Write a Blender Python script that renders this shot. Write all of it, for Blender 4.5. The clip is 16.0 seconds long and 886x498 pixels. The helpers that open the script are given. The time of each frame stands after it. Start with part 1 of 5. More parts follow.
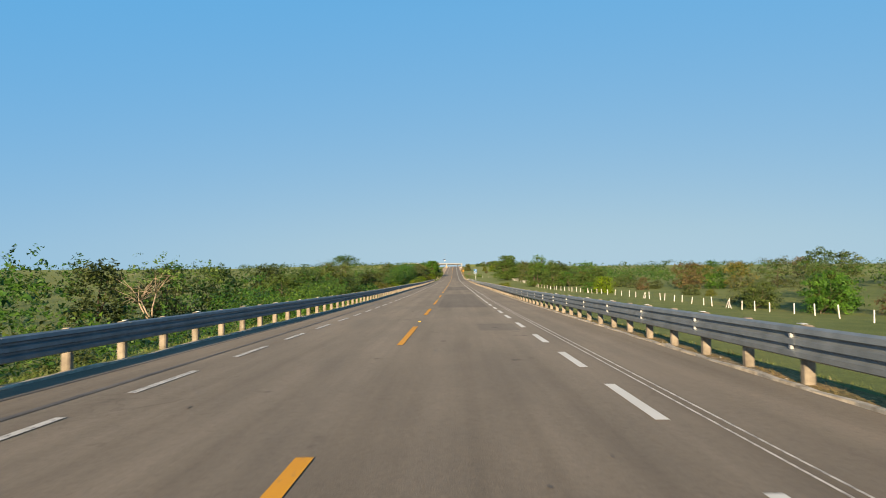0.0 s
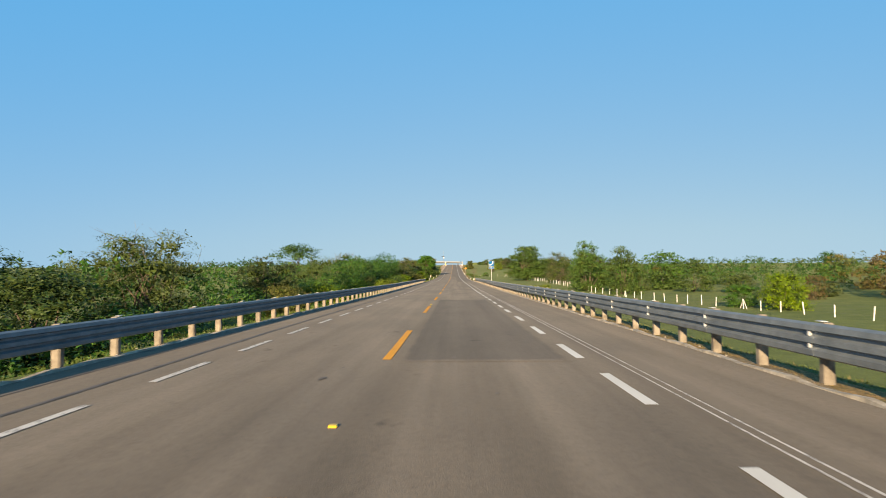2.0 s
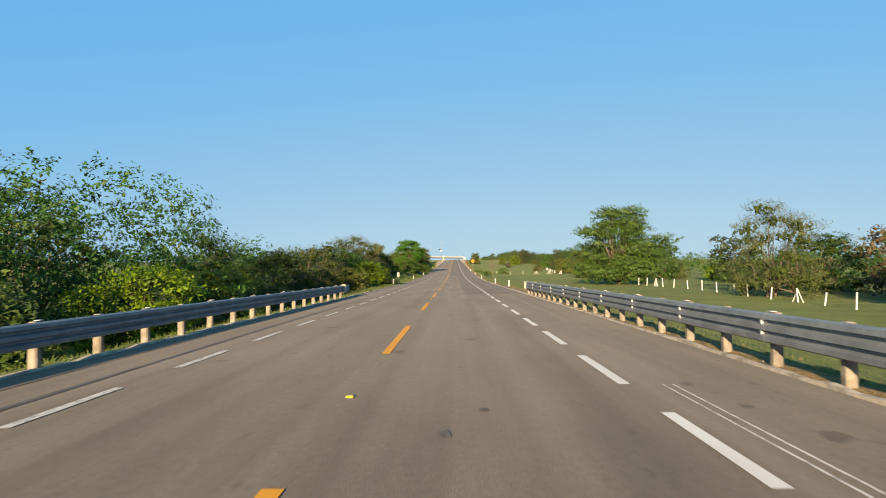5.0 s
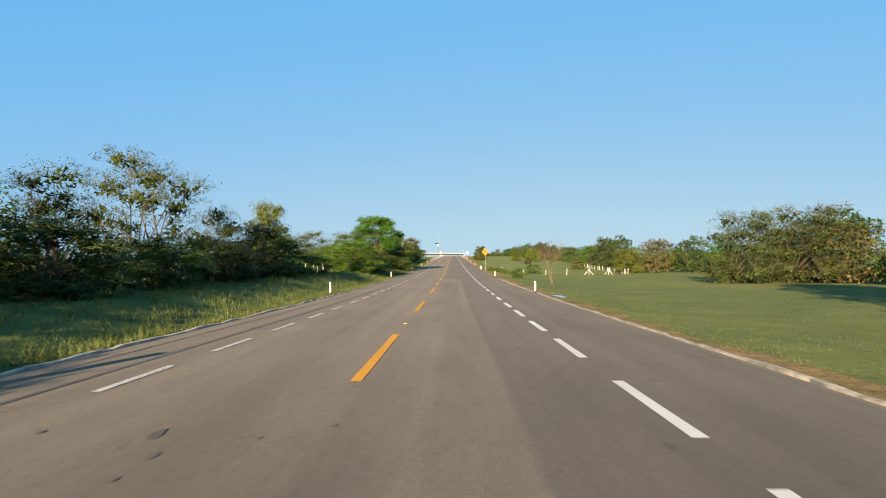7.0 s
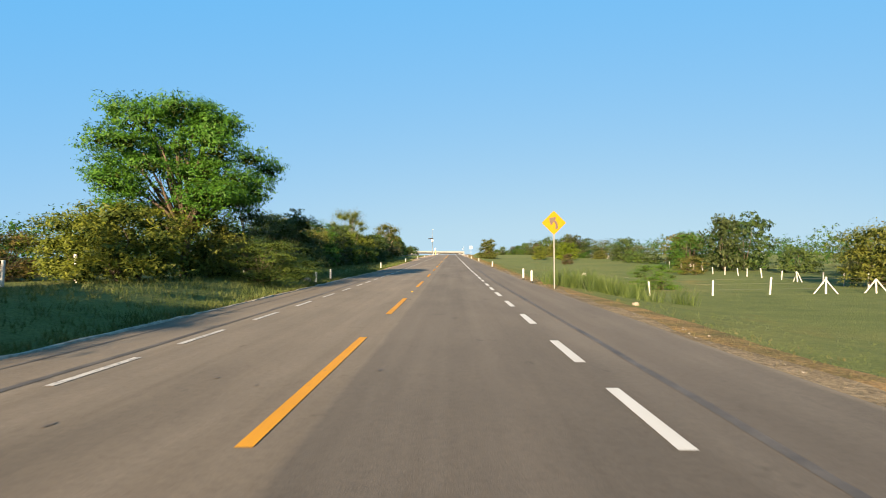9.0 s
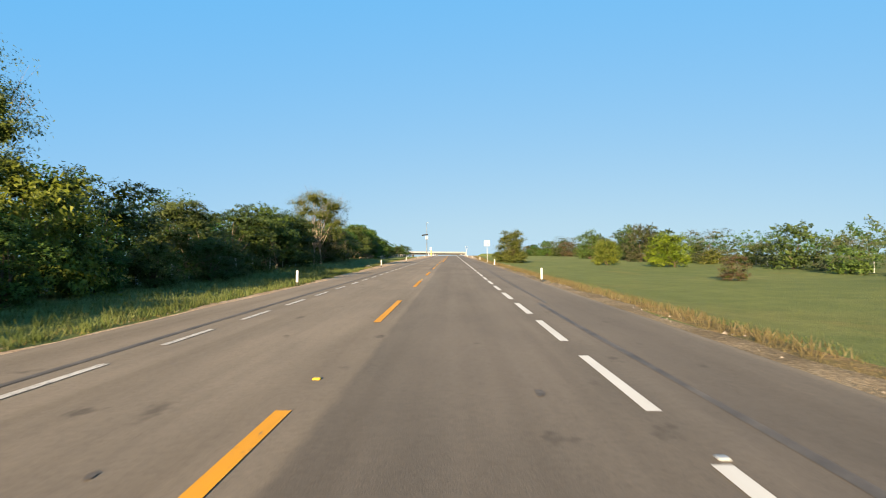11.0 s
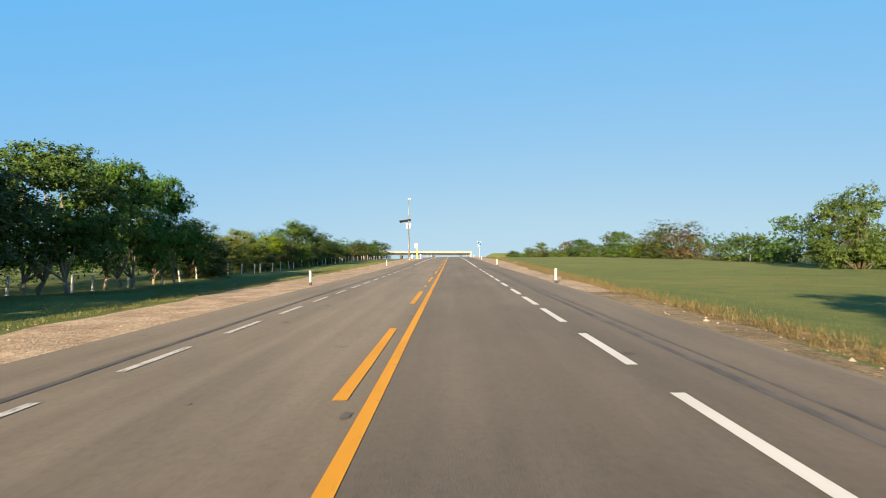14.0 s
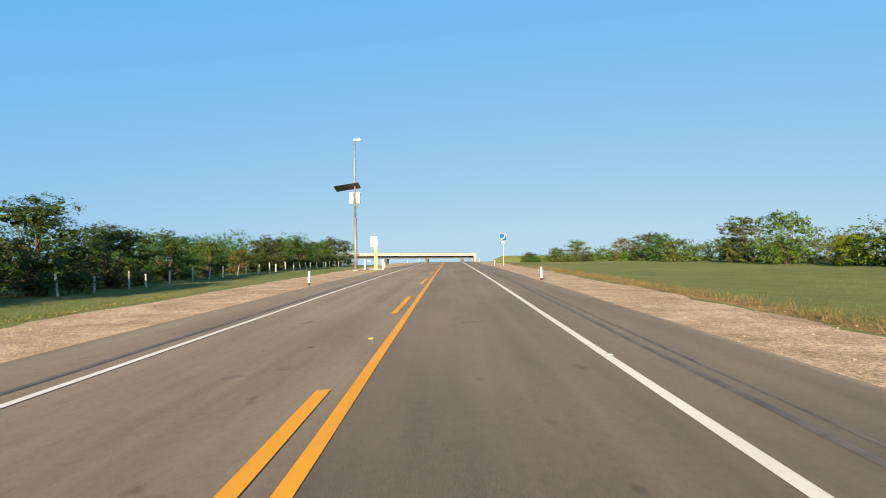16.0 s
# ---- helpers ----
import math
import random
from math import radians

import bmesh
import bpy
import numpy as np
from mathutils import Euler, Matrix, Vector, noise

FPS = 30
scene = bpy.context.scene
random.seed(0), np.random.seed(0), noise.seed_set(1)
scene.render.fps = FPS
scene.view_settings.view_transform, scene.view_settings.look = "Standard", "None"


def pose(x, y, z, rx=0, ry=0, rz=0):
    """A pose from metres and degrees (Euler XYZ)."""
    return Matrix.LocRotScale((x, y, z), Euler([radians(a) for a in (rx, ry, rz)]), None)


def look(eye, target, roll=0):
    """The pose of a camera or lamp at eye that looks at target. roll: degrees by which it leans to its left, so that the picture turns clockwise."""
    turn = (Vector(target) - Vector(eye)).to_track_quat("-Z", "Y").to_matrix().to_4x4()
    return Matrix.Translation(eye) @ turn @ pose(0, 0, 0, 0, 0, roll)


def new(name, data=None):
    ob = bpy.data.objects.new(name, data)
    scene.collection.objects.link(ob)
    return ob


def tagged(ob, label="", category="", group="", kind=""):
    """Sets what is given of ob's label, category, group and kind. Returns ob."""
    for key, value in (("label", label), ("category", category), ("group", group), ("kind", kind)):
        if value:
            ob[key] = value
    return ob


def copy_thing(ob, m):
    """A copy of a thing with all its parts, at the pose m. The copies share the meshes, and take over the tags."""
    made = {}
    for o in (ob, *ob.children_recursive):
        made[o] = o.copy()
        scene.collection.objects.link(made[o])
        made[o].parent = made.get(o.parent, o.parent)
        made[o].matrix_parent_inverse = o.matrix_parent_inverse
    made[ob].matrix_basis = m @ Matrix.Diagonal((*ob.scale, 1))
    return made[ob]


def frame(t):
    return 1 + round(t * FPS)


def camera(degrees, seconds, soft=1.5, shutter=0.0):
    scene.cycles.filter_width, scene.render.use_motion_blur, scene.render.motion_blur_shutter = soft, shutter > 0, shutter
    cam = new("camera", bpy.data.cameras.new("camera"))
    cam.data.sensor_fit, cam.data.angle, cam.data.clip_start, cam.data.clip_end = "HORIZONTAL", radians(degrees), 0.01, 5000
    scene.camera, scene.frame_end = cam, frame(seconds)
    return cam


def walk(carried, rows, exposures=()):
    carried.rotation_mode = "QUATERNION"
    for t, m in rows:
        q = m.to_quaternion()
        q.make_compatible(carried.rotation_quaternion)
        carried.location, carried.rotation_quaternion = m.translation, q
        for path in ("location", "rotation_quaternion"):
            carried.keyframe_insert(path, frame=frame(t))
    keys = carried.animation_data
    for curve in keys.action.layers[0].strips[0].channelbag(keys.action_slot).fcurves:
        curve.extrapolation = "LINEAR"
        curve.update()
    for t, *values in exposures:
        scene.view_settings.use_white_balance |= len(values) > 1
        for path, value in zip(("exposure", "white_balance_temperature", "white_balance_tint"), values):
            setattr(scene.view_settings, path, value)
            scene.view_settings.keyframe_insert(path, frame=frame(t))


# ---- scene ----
# The road runs along +y; x = 0 is its centre line.
PROFILE = ((-60, 0.90), (0, 0.00), (50, -0.81), (100, -1.33), (150, -1.86), (200, -2.20), (250, -2.59), (300, -2.83), (350, -2.51), (400, -1.68), (450, -0.63), (500, 0.49), (550, 1.55), (600, 2.57), (650, 3.73), (700, 4.74), (740, 5.45), (780, 5.85), (810, 5.60), (850, 4.70), (900, 3.60), (960, 3.00), (1100, 2.80), (3000, 2.80))


def smooth_line(table, y):
    """Smooth (cubic) reading of a table of (place, value)."""
    n = len(table)
    if y <= table[0][0]:
        return table[0][1]
    if y >= table[-1][0]:
        return table[-1][1]
    for i in range(n - 1):
        if y <= table[i + 1][0]:
            break
    (x0, a), (x1, b) = table[i], table[i + 1]
    xm, am = table[max(i - 1, 0)]
    xp, bp = table[min(i + 2, n - 1)]
    w = x1 - x0
    ma = (b - am) / (x1 - xm) * w
    mb = (bp - a) / (xp - x0) * w
    u = (y - x0) / w
    return a * (2 * u**3 - 3 * u**2 + 1) + ma * (u**3 - 2 * u**2 + u) + b * (-2 * u**3 + 3 * u**2) + mb * (u**3 - u**2)


def road_z(y):
    return smooth_line(PROFILE, y)


# ---- camera and its drive ----
EYE = 1.58
# seconds, way along the road, offset across it, yaw, pitch, roll
DRIVE = (
    (0.0, 0.00, 1.200, 0.980, 1.876, 0.450),
    (0.5, 19.10, 1.182, 0.975, 1.878, 0.427),
    (1.0, 38.20, 1.165, 0.970, 1.881, 0.405),
    (1.5, 57.30, 1.147, 0.965, 1.847, 0.383),
    (2.0, 76.40, 1.130, 0.960, 1.836, 0.360),
    (2.5, 95.50, 1.142, 0.962, 1.800, 0.345),
    (3.0, 114.60, 1.155, 0.965, 1.842, 0.330),
    (3.5, 133.70, 1.167, 0.968, 1.664, 0.315),
    (4.0, 152.80, 1.180, 0.970, 1.663, 0.300),
    (4.5, 171.90, 1.174, 0.970, 1.622, 0.300),
    (5.0, 191.00, 1.168, 0.970, 1.582, 0.300),
    (5.5, 210.10, 1.162, 0.970, 1.541, 0.300),
    (6.0, 229.20, 1.156, 0.970, 1.500, 0.300),
    (6.5, 248.30, 1.150, 0.970, 1.460, 0.300),
    (7.0, 267.40, 1.233, 0.913, 1.433, 0.287),
    (7.5, 286.50, 1.317, 0.857, 1.308, 0.273),
    (8.0, 305.60, 1.400, 0.800, 1.405, 0.260),
    (8.5, 324.70, 1.500, 0.775, 1.375, 0.270),
    (9.0, 343.80, 1.600, 0.750, 1.420, 0.280),
    (9.5, 362.90, 1.620, 0.740, 1.575, 0.280),
    (10.0, 382.00, 1.592, 0.744, 1.545, 0.280),
    (10.5, 401.10, 1.564, 0.748, 1.510, 0.280),
    (11.0, 420.20, 1.536, 0.752, 1.506, 0.280),
    (11.5, 439.30, 1.508, 0.756, 1.503, 0.280),
    (12.0, 458.40, 1.480, 0.760, 1.420, 0.280),
    (12.5, 477.50, 1.405, 0.755, 1.542, 0.340),
    (13.0, 496.60, 1.330, 0.750, 1.533, 0.400),
    (13.5, 515.70, 1.195, 0.745, 1.527, 0.510),
    (14.0, 534.80, 1.060, 0.740, 1.455, 0.620),
    (14.5, 553.90, 1.060, 0.725, 1.560, 0.677),
    (15.0, 573.00, 1.120, 0.710, 1.585, 0.735),
    (15.5, 592.10, 1.220, 0.695, 1.700, 0.792),
    (16.0, 611.20, 1.340, 0.680, 1.656, 0.850),
)
cam = camera(69.0, 16.0, soft=0.95, shutter=0.05)
PATH = [(t, pose(x, y, road_z(y) + EYE, 90 + pitch, roll, yaw)) for t, y, x, yaw, pitch, roll in DRIVE]
# the clip brightens a little on the way
EXPOSURES = ((0, 1.46), (2, 1.54), (4, 1.60), (6.5, 1.66), (9.5, 1.76), (12, 1.75), (16, 1.68))
walk(cam, PATH, EXPOSURES)

# ---- world, sun ----
SUN = Vector((-1.8, -7.72, 1.75)).normalized()
world = bpy.data.worlds.new("world")
scene.world = world
world.use_nodes = True
wn = world.node_tree.nodes
wn.clear()
sky = wn.new("ShaderNodeTexSky")
sky.sky_type = "NISHITA"
sky.sun_disc = False
sky.sun_elevation = math.asin(SUN.z)
sky.sun_rotation = math.atan2(SUN.x, SUN.y)
sky.altitude = 20
sky.air_density, sky.dust_density, sky.ozone_density = 1.0, 0.6, 2.0
wbg = wn.new("ShaderNodeBackground")
wbg.inputs["Strength"].default_value = 0.295
wout = wn.new("ShaderNodeOutputWorld")
# morning haze: the bright low sky greys, the deeper sky stays blue
grey = wn.new("ShaderNodeRGBToBW")
reach = wn.new("ShaderNodeMapRange")
reach.inputs["From Min"].default_value, reach.inputs["From Max"].default_value = 1.5, 30.0
haze = wn.new("ShaderNodeValToRGB")
haze.color_ramp.elements.new(0.158)
for e, c in zip(haze.color_ramp.elements, ((0.128, 0.49, 0.93, 1), (0.49, 0.72, 0.87, 1), (1.9, 1.6, 1.25, 1))):
    e.color = c
aim, lift_sky = wn.new("ShaderNodeTexCoord"), wn.new("ShaderNodeMapping")
lift_sky.inputs["Location"].default_value = (0, 0, 0.04)
world.node_tree.links.new(aim.outputs["Generated"], lift_sky.inputs["Vector"])
world.node_tree.links.new(lift_sky.outputs[0], sky.inputs["Vector"])
world.node_tree.links.new(sky.outputs[0], grey.inputs[0])
world.node_tree.links.new(grey.outputs[0], reach.inputs["Value"])
world.node_tree.links.new(reach.outputs[0], haze.inputs[0])
height = wn.new("ShaderNodeSeparateXYZ")
deep = wn.new("ShaderNodeMapRange")
deep.inputs["From Min"].default_value, deep.inputs["From Max"].default_value = 0.38, 0.95
zenith = wn.new("ShaderNodeMix")
zenith.data_type, zenith.blend_type = "RGBA", "MULTIPLY"
zenith.inputs[7].default_value = (0.51, 0.465, 0.45, 1)
world.node_tree.links.new(aim.outputs["Generated"], height.inputs[0])
world.node_tree.links.new(height.outputs["Z"], deep.inputs["Value"])
world.node_tree.links.new(deep.outputs[0], zenith.inputs[0])
world.node_tree.links.new(haze.outputs[0], zenith.inputs[6])
world.node_tree.links.new(zenith.outputs[2], wbg.inputs[0])
world.node_tree.links.new(wbg.outputs[0], wout.inputs[0])
sun_data = bpy.data.lights.new("sun", "SUN")
sun_data.energy, sun_data.angle, sun_data.color = 5.3, radians(0.53), (1.0, 0.745, 0.455)
sun = new("sun", sun_data)
sun.matrix_world = look(SUN * 100, (0, 0, 0))


# ---- materials ----
def material(name):
    m = bpy.data.materials.new(name)
    m.use_nodes = True
    nt = m.node_tree
    return m, nt, nt.nodes["Principled BSDF"]


def node(nt, kind, **values):
    n = nt.nodes.new(kind)
    for k, v in values.items():
        n.inputs[k].default_value = v
    return n


def coords(nt, scale=(1, 1, 1)):
    c = nt.nodes.new("ShaderNodeTexCoord")
    mp = nt.nodes.new("ShaderNodeMapping")
    mp.inputs["Scale"].default_value = scale
    nt.links.new(c.outputs["Object"], mp.inputs["Vector"])
    return mp.outputs[0]


def noise_tex(nt, vec, scale, detail=4.0, rough=0.55):
    n = node(nt, "ShaderNodeTexNoise", Scale=scale, Detail=detail, Roughness=rough)
    nt.links.new(vec, n.inputs["Vector"])
    return n.outputs["Fac"]


def ramp(nt, fac, stops):
    r = nt.nodes.new("ShaderNodeValToRGB")
    while len(r.color_ramp.elements) < len(stops):
        r.color_ramp.elements.new(0.5)
    for e, (p, c) in zip(r.color_ramp.elements, stops):
        e.position = p
        e.color = (*c, 1) if len(c) == 3 else c
    nt.links.new(fac, r.inputs[0])
    return r.outputs[0]


def mix(nt, a, b, fac, mode="MIX"):
    m = nt.nodes.new("ShaderNodeMix")
    m.data_type, m.blend_type = "RGBA", mode
    for sock, v in ((m.inputs[0], fac), (m.inputs[6], a), (m.inputs[7], b)):
        if isinstance(v, bpy.types.NodeSocket):
            nt.links.new(v, sock)
        elif isinstance(v, (int, float)):
            sock.default_value = v
        else:
            sock.default_value = (*v, 1)
    return m.outputs[2]


def bump(nt, bsdf, height, strength=0.3, distance=0.02):
    b = node(nt, "ShaderNodeBump", Strength=strength, Distance=distance)
    nt.links.new(height, b.inputs["Height"])
    nt.links.new(b.outputs[0], bsdf.inputs["Normal"])


def asphalt(name, dark, light, worn=0.5, under=None):
    m, nt, b = material(name)
    fine = noise_tex(nt, coords(nt), 60, 2, 0.7)
    streak = noise_tex(nt, coords(nt, (1.6, 0.02, 1)), 1.0, 4)
    blot = noise_tex(nt, coords(nt, (0.5, 0.12, 1)), 1.0, 5, 0.62)
    spots = noise_tex(nt, coords(nt, (1.5, 0.8, 1)), 1.1, 3, 0.5)
    c = ramp(nt, streak, ((0.3, dark), (0.68, light)))
    if under:
        # the coat thins out towards its rim, where the older asphalt shows
        rim = nt.nodes.new("ShaderNodeAttribute")
        rim.attribute_name = "rim"
        torn = nt.nodes.new("ShaderNodeMath")
        torn.operation = "ADD"
        shift = nt.nodes.new("ShaderNodeMapRange")
        shift.inputs["To Min"].default_value, shift.inputs["To Max"].default_value = -0.55, 0.55
        nt.links.new(noise_tex(nt, coords(nt, (1.2, 0.5, 1)), 1.6, 6, 0.7), shift.inputs["Value"])
        nt.links.new(rim.outputs["Fac"], torn.inputs[0])
        nt.links.new(shift.outputs[0], torn.inputs[1])
        c = mix(nt, ramp(nt, streak, ((0.3, under[0]), (0.68, under[1]))), c, ramp(nt, torn.outputs[0], ((0.2, (0, 0, 0)), (0.75, (1, 1, 1)))))
    c = mix(nt, c, ramp(nt, blot, ((0.32, (0.55, 0.55, 0.56)), (0.6, (1.08, 1.05, 1.02)))), 0.56, "MULTIPLY")
    c = mix(nt, c, ramp(nt, spots, ((0.24, (0.35, 0.35, 0.36)), (0.31, (1, 1, 1)))), 0.7, "MULTIPLY")
    c = mix(nt, c, ramp(nt, fine, ((0.3, (0.72, 0.72, 0.72)), (0.7, (1.25, 1.23, 1.2)))), 0.6, "MULTIPLY")
    speck = noise_tex(nt, coords(nt), 11, 5, 0.8)
    c = mix(nt, c, ramp(nt, speck, ((0.34, (0.62, 0.61, 0.6)), (0.5, (1, 1, 1)), (0.68, (1.25, 1.22, 1.18)))), 0.4, "MULTIPLY")
    warp = noise_tex(nt, coords(nt, (0.8, 0.8, 0.8)), 1.2, 4)
    crack = node(nt, "ShaderNodeTexVoronoi", Scale=0.35)
    crack.feature = "DISTANCE_TO_EDGE"
    bend = nt.nodes.new("ShaderNodeMix")
    bend.data_type = "VECTOR"
    bend.inputs[0].default_value = 0.25
    nt.links.new(coords(nt, (1, 0.5, 1)), bend.inputs[4])
    wc = nt.nodes.new("ShaderNodeCombineXYZ")
    for k in range(2):
        up = nt.nodes.new("ShaderNodeMath")
        up.operation = "MULTIPLY"
        up.inputs[1].default_value = 14.0
        nt.links.new(warp, up.inputs[0])
        nt.links.new(up.outputs[0], wc.inputs[k])
    nt.links.new(wc.outputs[0], bend.inputs[5])
    nt.links.new(bend.outputs[1], crack.inputs["Vector"])
    line = ramp(nt, crack.outputs["Distance"], ((0.0, (0.5, 0.49, 0.48)), (0.007, (1, 1, 1))))
    where = ramp(nt, noise_tex(nt, coords(nt, (0.3, 0.06, 1)), 1.0, 3), ((0.5, (0, 0, 0)), (0.6, (worn, worn, worn))))
    c = mix(nt, c, line, where, "MULTIPLY")
    nt.links.new(c, b.inputs["Base Color"])
    b.inputs["Roughness"].default_value = 0.9
    b.inputs["Specular IOR Level"].default_value = 0.25
    b.inputs["Sheen Weight"].default_value, b.inputs["Sheen Roughness"].default_value = 0.016, 0.5
    bump(nt, b, fine, 0.35, 0.012)
    return m


def paint(name, colour, wear=(0.3, 0.45), under=(0.14, 0.13, 0.12), rough=0.7):
    m, nt, b = material(name)
    chips = noise_tex(nt, coords(nt, (6, 2.5, 1)), 2.2, 6, 0.75)
    grime = noise_tex(nt, coords(nt, (2, 0.4, 1)), 1.0, 4)
    c = mix(nt, under, colour, ramp(nt, chips, ((wear[0], (0, 0, 0)), (wear[1], (1, 1, 1)))))
    c = mix(nt, c, ramp(nt, grime, ((0.3, (0.8, 0.78, 0.75)), (0.65, (1, 1, 1)))), 0.7, "MULTIPLY")
    nt.links.new(c, b.inputs["Base Color"])
    b.inputs["Roughness"].default_value = rough
    b.inputs["Specular IOR Level"].default_value = 0.3
    return m


def mottled(name, a, c2, scale=3.0, rough=0.8, metal=0.0, grain=0.2, spec=0.4):
    """A surface with soft blotches and fine grain."""
    m, nt, b = material(name)
    v = coords(nt)
    big, fine = noise_tex(nt, v, scale, 5, 0.6), noise_tex(nt, v, scale * 18, 2)
    c = ramp(nt, big, ((0.32, a), (0.68, c2)))
    c = mix(nt, c, ramp(nt, fine, ((0.3, (0.8, 0.8, 0.8)), (0.7, (1.15, 1.15, 1.15)))), 0.5, "MULTIPLY")
    nt.links.new(c, b.inputs["Base Color"])
    b.inputs["Roughness"].default_value, b.inputs["Metallic"].default_value = rough, metal
    b.inputs["Specular IOR Level"].default_value = spec
    bump(nt, b, fine, grain, 0.01)
    return m


def foliage(name, dark, mid, light, translucent=0.32, hue=0.03):
    """Leaves: colour varies clump by clump, a little leaf by leaf, and plant by plant."""
    m, nt, b = material(name)
    geo = nt.nodes.new("ShaderNodeNewGeometry")
    info = nt.nodes.new("ShaderNodeObjectInfo")
    clump = node(nt, "ShaderNodeMapRange", **{"From Min": 0.3, "From Max": 0.7})
    nt.links.new(noise_tex(nt, coords(nt), 0.9, 3, 0.6), clump.inputs["Value"])
    both = nt.nodes.new("ShaderNodeMix")
    both.inputs[0].default_value = 0.45
    nt.links.new(clump.outputs[0], both.inputs[2])
    nt.links.new(geo.outputs["Random Per Island"], both.inputs[3])
    c = ramp(nt, both.outputs[0], ((0.1, dark), (0.5, mid), (0.9, light)))
    hsv = nt.nodes.new("ShaderNodeHueSaturation")
    for sock, lo, hi in (("Hue", 0.5 - hue, 0.5 + hue), ("Value", 0.75, 1.25), ("Saturation", 0.85, 1.1)):
        r = nt.nodes.new("ShaderNodeMapRange")
        r.inputs["To Min"].default_value, r.inputs["To Max"].default_value = lo, hi
        nt.links.new(info.outputs["Random"], r.inputs["Value"])
        nt.links.new(r.outputs[0], hsv.inputs[sock])
    nt.links.new(c, hsv.inputs["Color"])
    nt.links.new(hsv.outputs[0], b.inputs["Base Color"])
    b.inputs["Roughness"].default_value = 0.55
    b.inputs["Specular IOR Level"].default_value = 0.3
    tr = nt.nodes.new("ShaderNodeBsdfTranslucent")
    nt.links.new(hsv.outputs[0], tr.inputs["Color"])
    ms = nt.nodes.new("ShaderNodeMixShader")
    ms.inputs[0].default_value = translucent
    nt.links.new(b.outputs[0], ms.inputs[1])
    nt.links.new(tr.outputs[0], ms.inputs[2])
    nt.links.new(ms.outputs[0], nt.nodes["Material Output"].inputs["Surface"])
    return m


def meadow(name):
    m, nt, b = material(name)
    v = coords(nt)
    big = noise_tex(nt, v, 0.035, 5, 0.6)
    mid = noise_tex(nt, v, 0.45, 5, 0.65)
    fine = noise_tex(nt, coords(nt, (1, 1, 1)), 9, 4, 0.7)
    c = ramp(nt, big, ((0.3, (0.108, 0.144, 0.052)), (0.55, (0.142, 0.172, 0.064)), (0.75, (0.195, 0.196, 0.078))))
    dry = ramp(nt, noise_tex(nt, coords(nt, (1, 0.45, 1)), 0.16, 5, 0.65), ((0.60, (0, 0, 0)), (0.74, (0.6, 0.6, 0.6))))
    c = mix(nt, c, (0.27, 0.19, 0.075), dry)
    c = mix(nt, c, ramp(nt, mid, ((0.3, (0.65, 0.72, 0.6)), (0.7, (1.2, 1.12, 1.0)))), 0.8, "MULTIPLY")
    c = mix(nt, c, ramp(nt, fine, ((0.3, (0.5, 0.55, 0.5)), (0.72, (1.35, 1.3, 1.2)))), 0.75, "MULTIPLY")
    nt.links.new(c, b.inputs["Base Color"])
    b.inputs["Roughness"].default_value = 0.95
    b.inputs["Specular IOR Level"].default_value = 0.1
    b.inputs["Sheen Weight"].default_value, b.inputs["Sheen Roughness"].default_value = 0.02, 0.5
    b.inputs["Sheen Tint"].default_value = (0.85, 1.0, 0.5, 1)
    bump(nt, b, fine, 0.8, 0.12)
    return m


def soil(name, a, c2):
    m, nt, b = material(name)
    v = coords(nt)
    big, stones = noise_tex(nt, v, 0.7, 5, 0.65), noise_tex(nt, v, 9, 5, 0.8)
    vor = node(nt, "ShaderNodeTexVoronoi", Scale=22.0)
    nt.links.new(v, vor.inputs["Vector"])
    c = ramp(nt, big, ((0.36, a), (0.62, c2)))
    c = mix(nt, c, ramp(nt, stones, ((0.34, (0.42, 0.40, 0.37)), (0.5, (1, 1, 1)), (0.66, (1.4, 1.38, 1.35)))), 0.85, "MULTIPLY")
    c = mix(nt, c, ramp(nt, vor.outputs["Color"], ((0.15, (0.55, 0.53, 0.5)), (0.8, (1.3, 1.28, 1.25)))), 0.6, "MULTIPLY")
    nt.links.new(c, b.inputs["Base Color"])
    b.inputs["Roughness"].default_value = 0.95
    b.inputs["Specular IOR Level"].default_value = 0.15
    bump(nt, b, vor.outputs["Distance"], 0.6, 0.03)
    return m


def plain(name, colour, rough=0.5, metal=0.0, spec=0.5):
    m, nt, b = material(name)
    n = noise_tex(nt, coords(nt), 5.0, 4)
    c = mix(nt, colour, ramp(nt, n, ((0.3, (0.86, 0.86, 0.86)), (0.7, (1.05, 1.05, 1.05)))), 0.8, "MULTIPLY")
    nt.links.new(c, b.inputs["Base Color"])
    b.inputs["Roughness"].default_value, b.inputs["Metallic"].default_value = rough, metal
    b.inputs["Specular IOR Level"].default_value = spec
    return m


OLD_ASPHALT = ((0.142, 0.117, 0.088), (0.202, 0.169, 0.131))
M_ROAD = asphalt("worn_asphalt", *OLD_ASPHALT, 0.5)
M_PATCH = asphalt("newer_asphalt", (0.103, 0.087, 0.070), (0.140, 0.120, 0.098), 0.3, OLD_ASPHALT)
M_PALEPATCH = asphalt("bleached_asphalt", (0.19, 0.152, 0.112), (0.255, 0.21, 0.16), 0.8, OLD_ASPHALT)
M_DARKPATCH = asphalt("dark_asphalt", (0.085, 0.073, 0.060), (0.122, 0.105, 0.086), 0.8, OLD_ASPHALT)
M_STAIN = mottled("oil_stain", (0.08, 0.066, 0.052), (0.14, 0.116, 0.092), 6.0, 0.75)
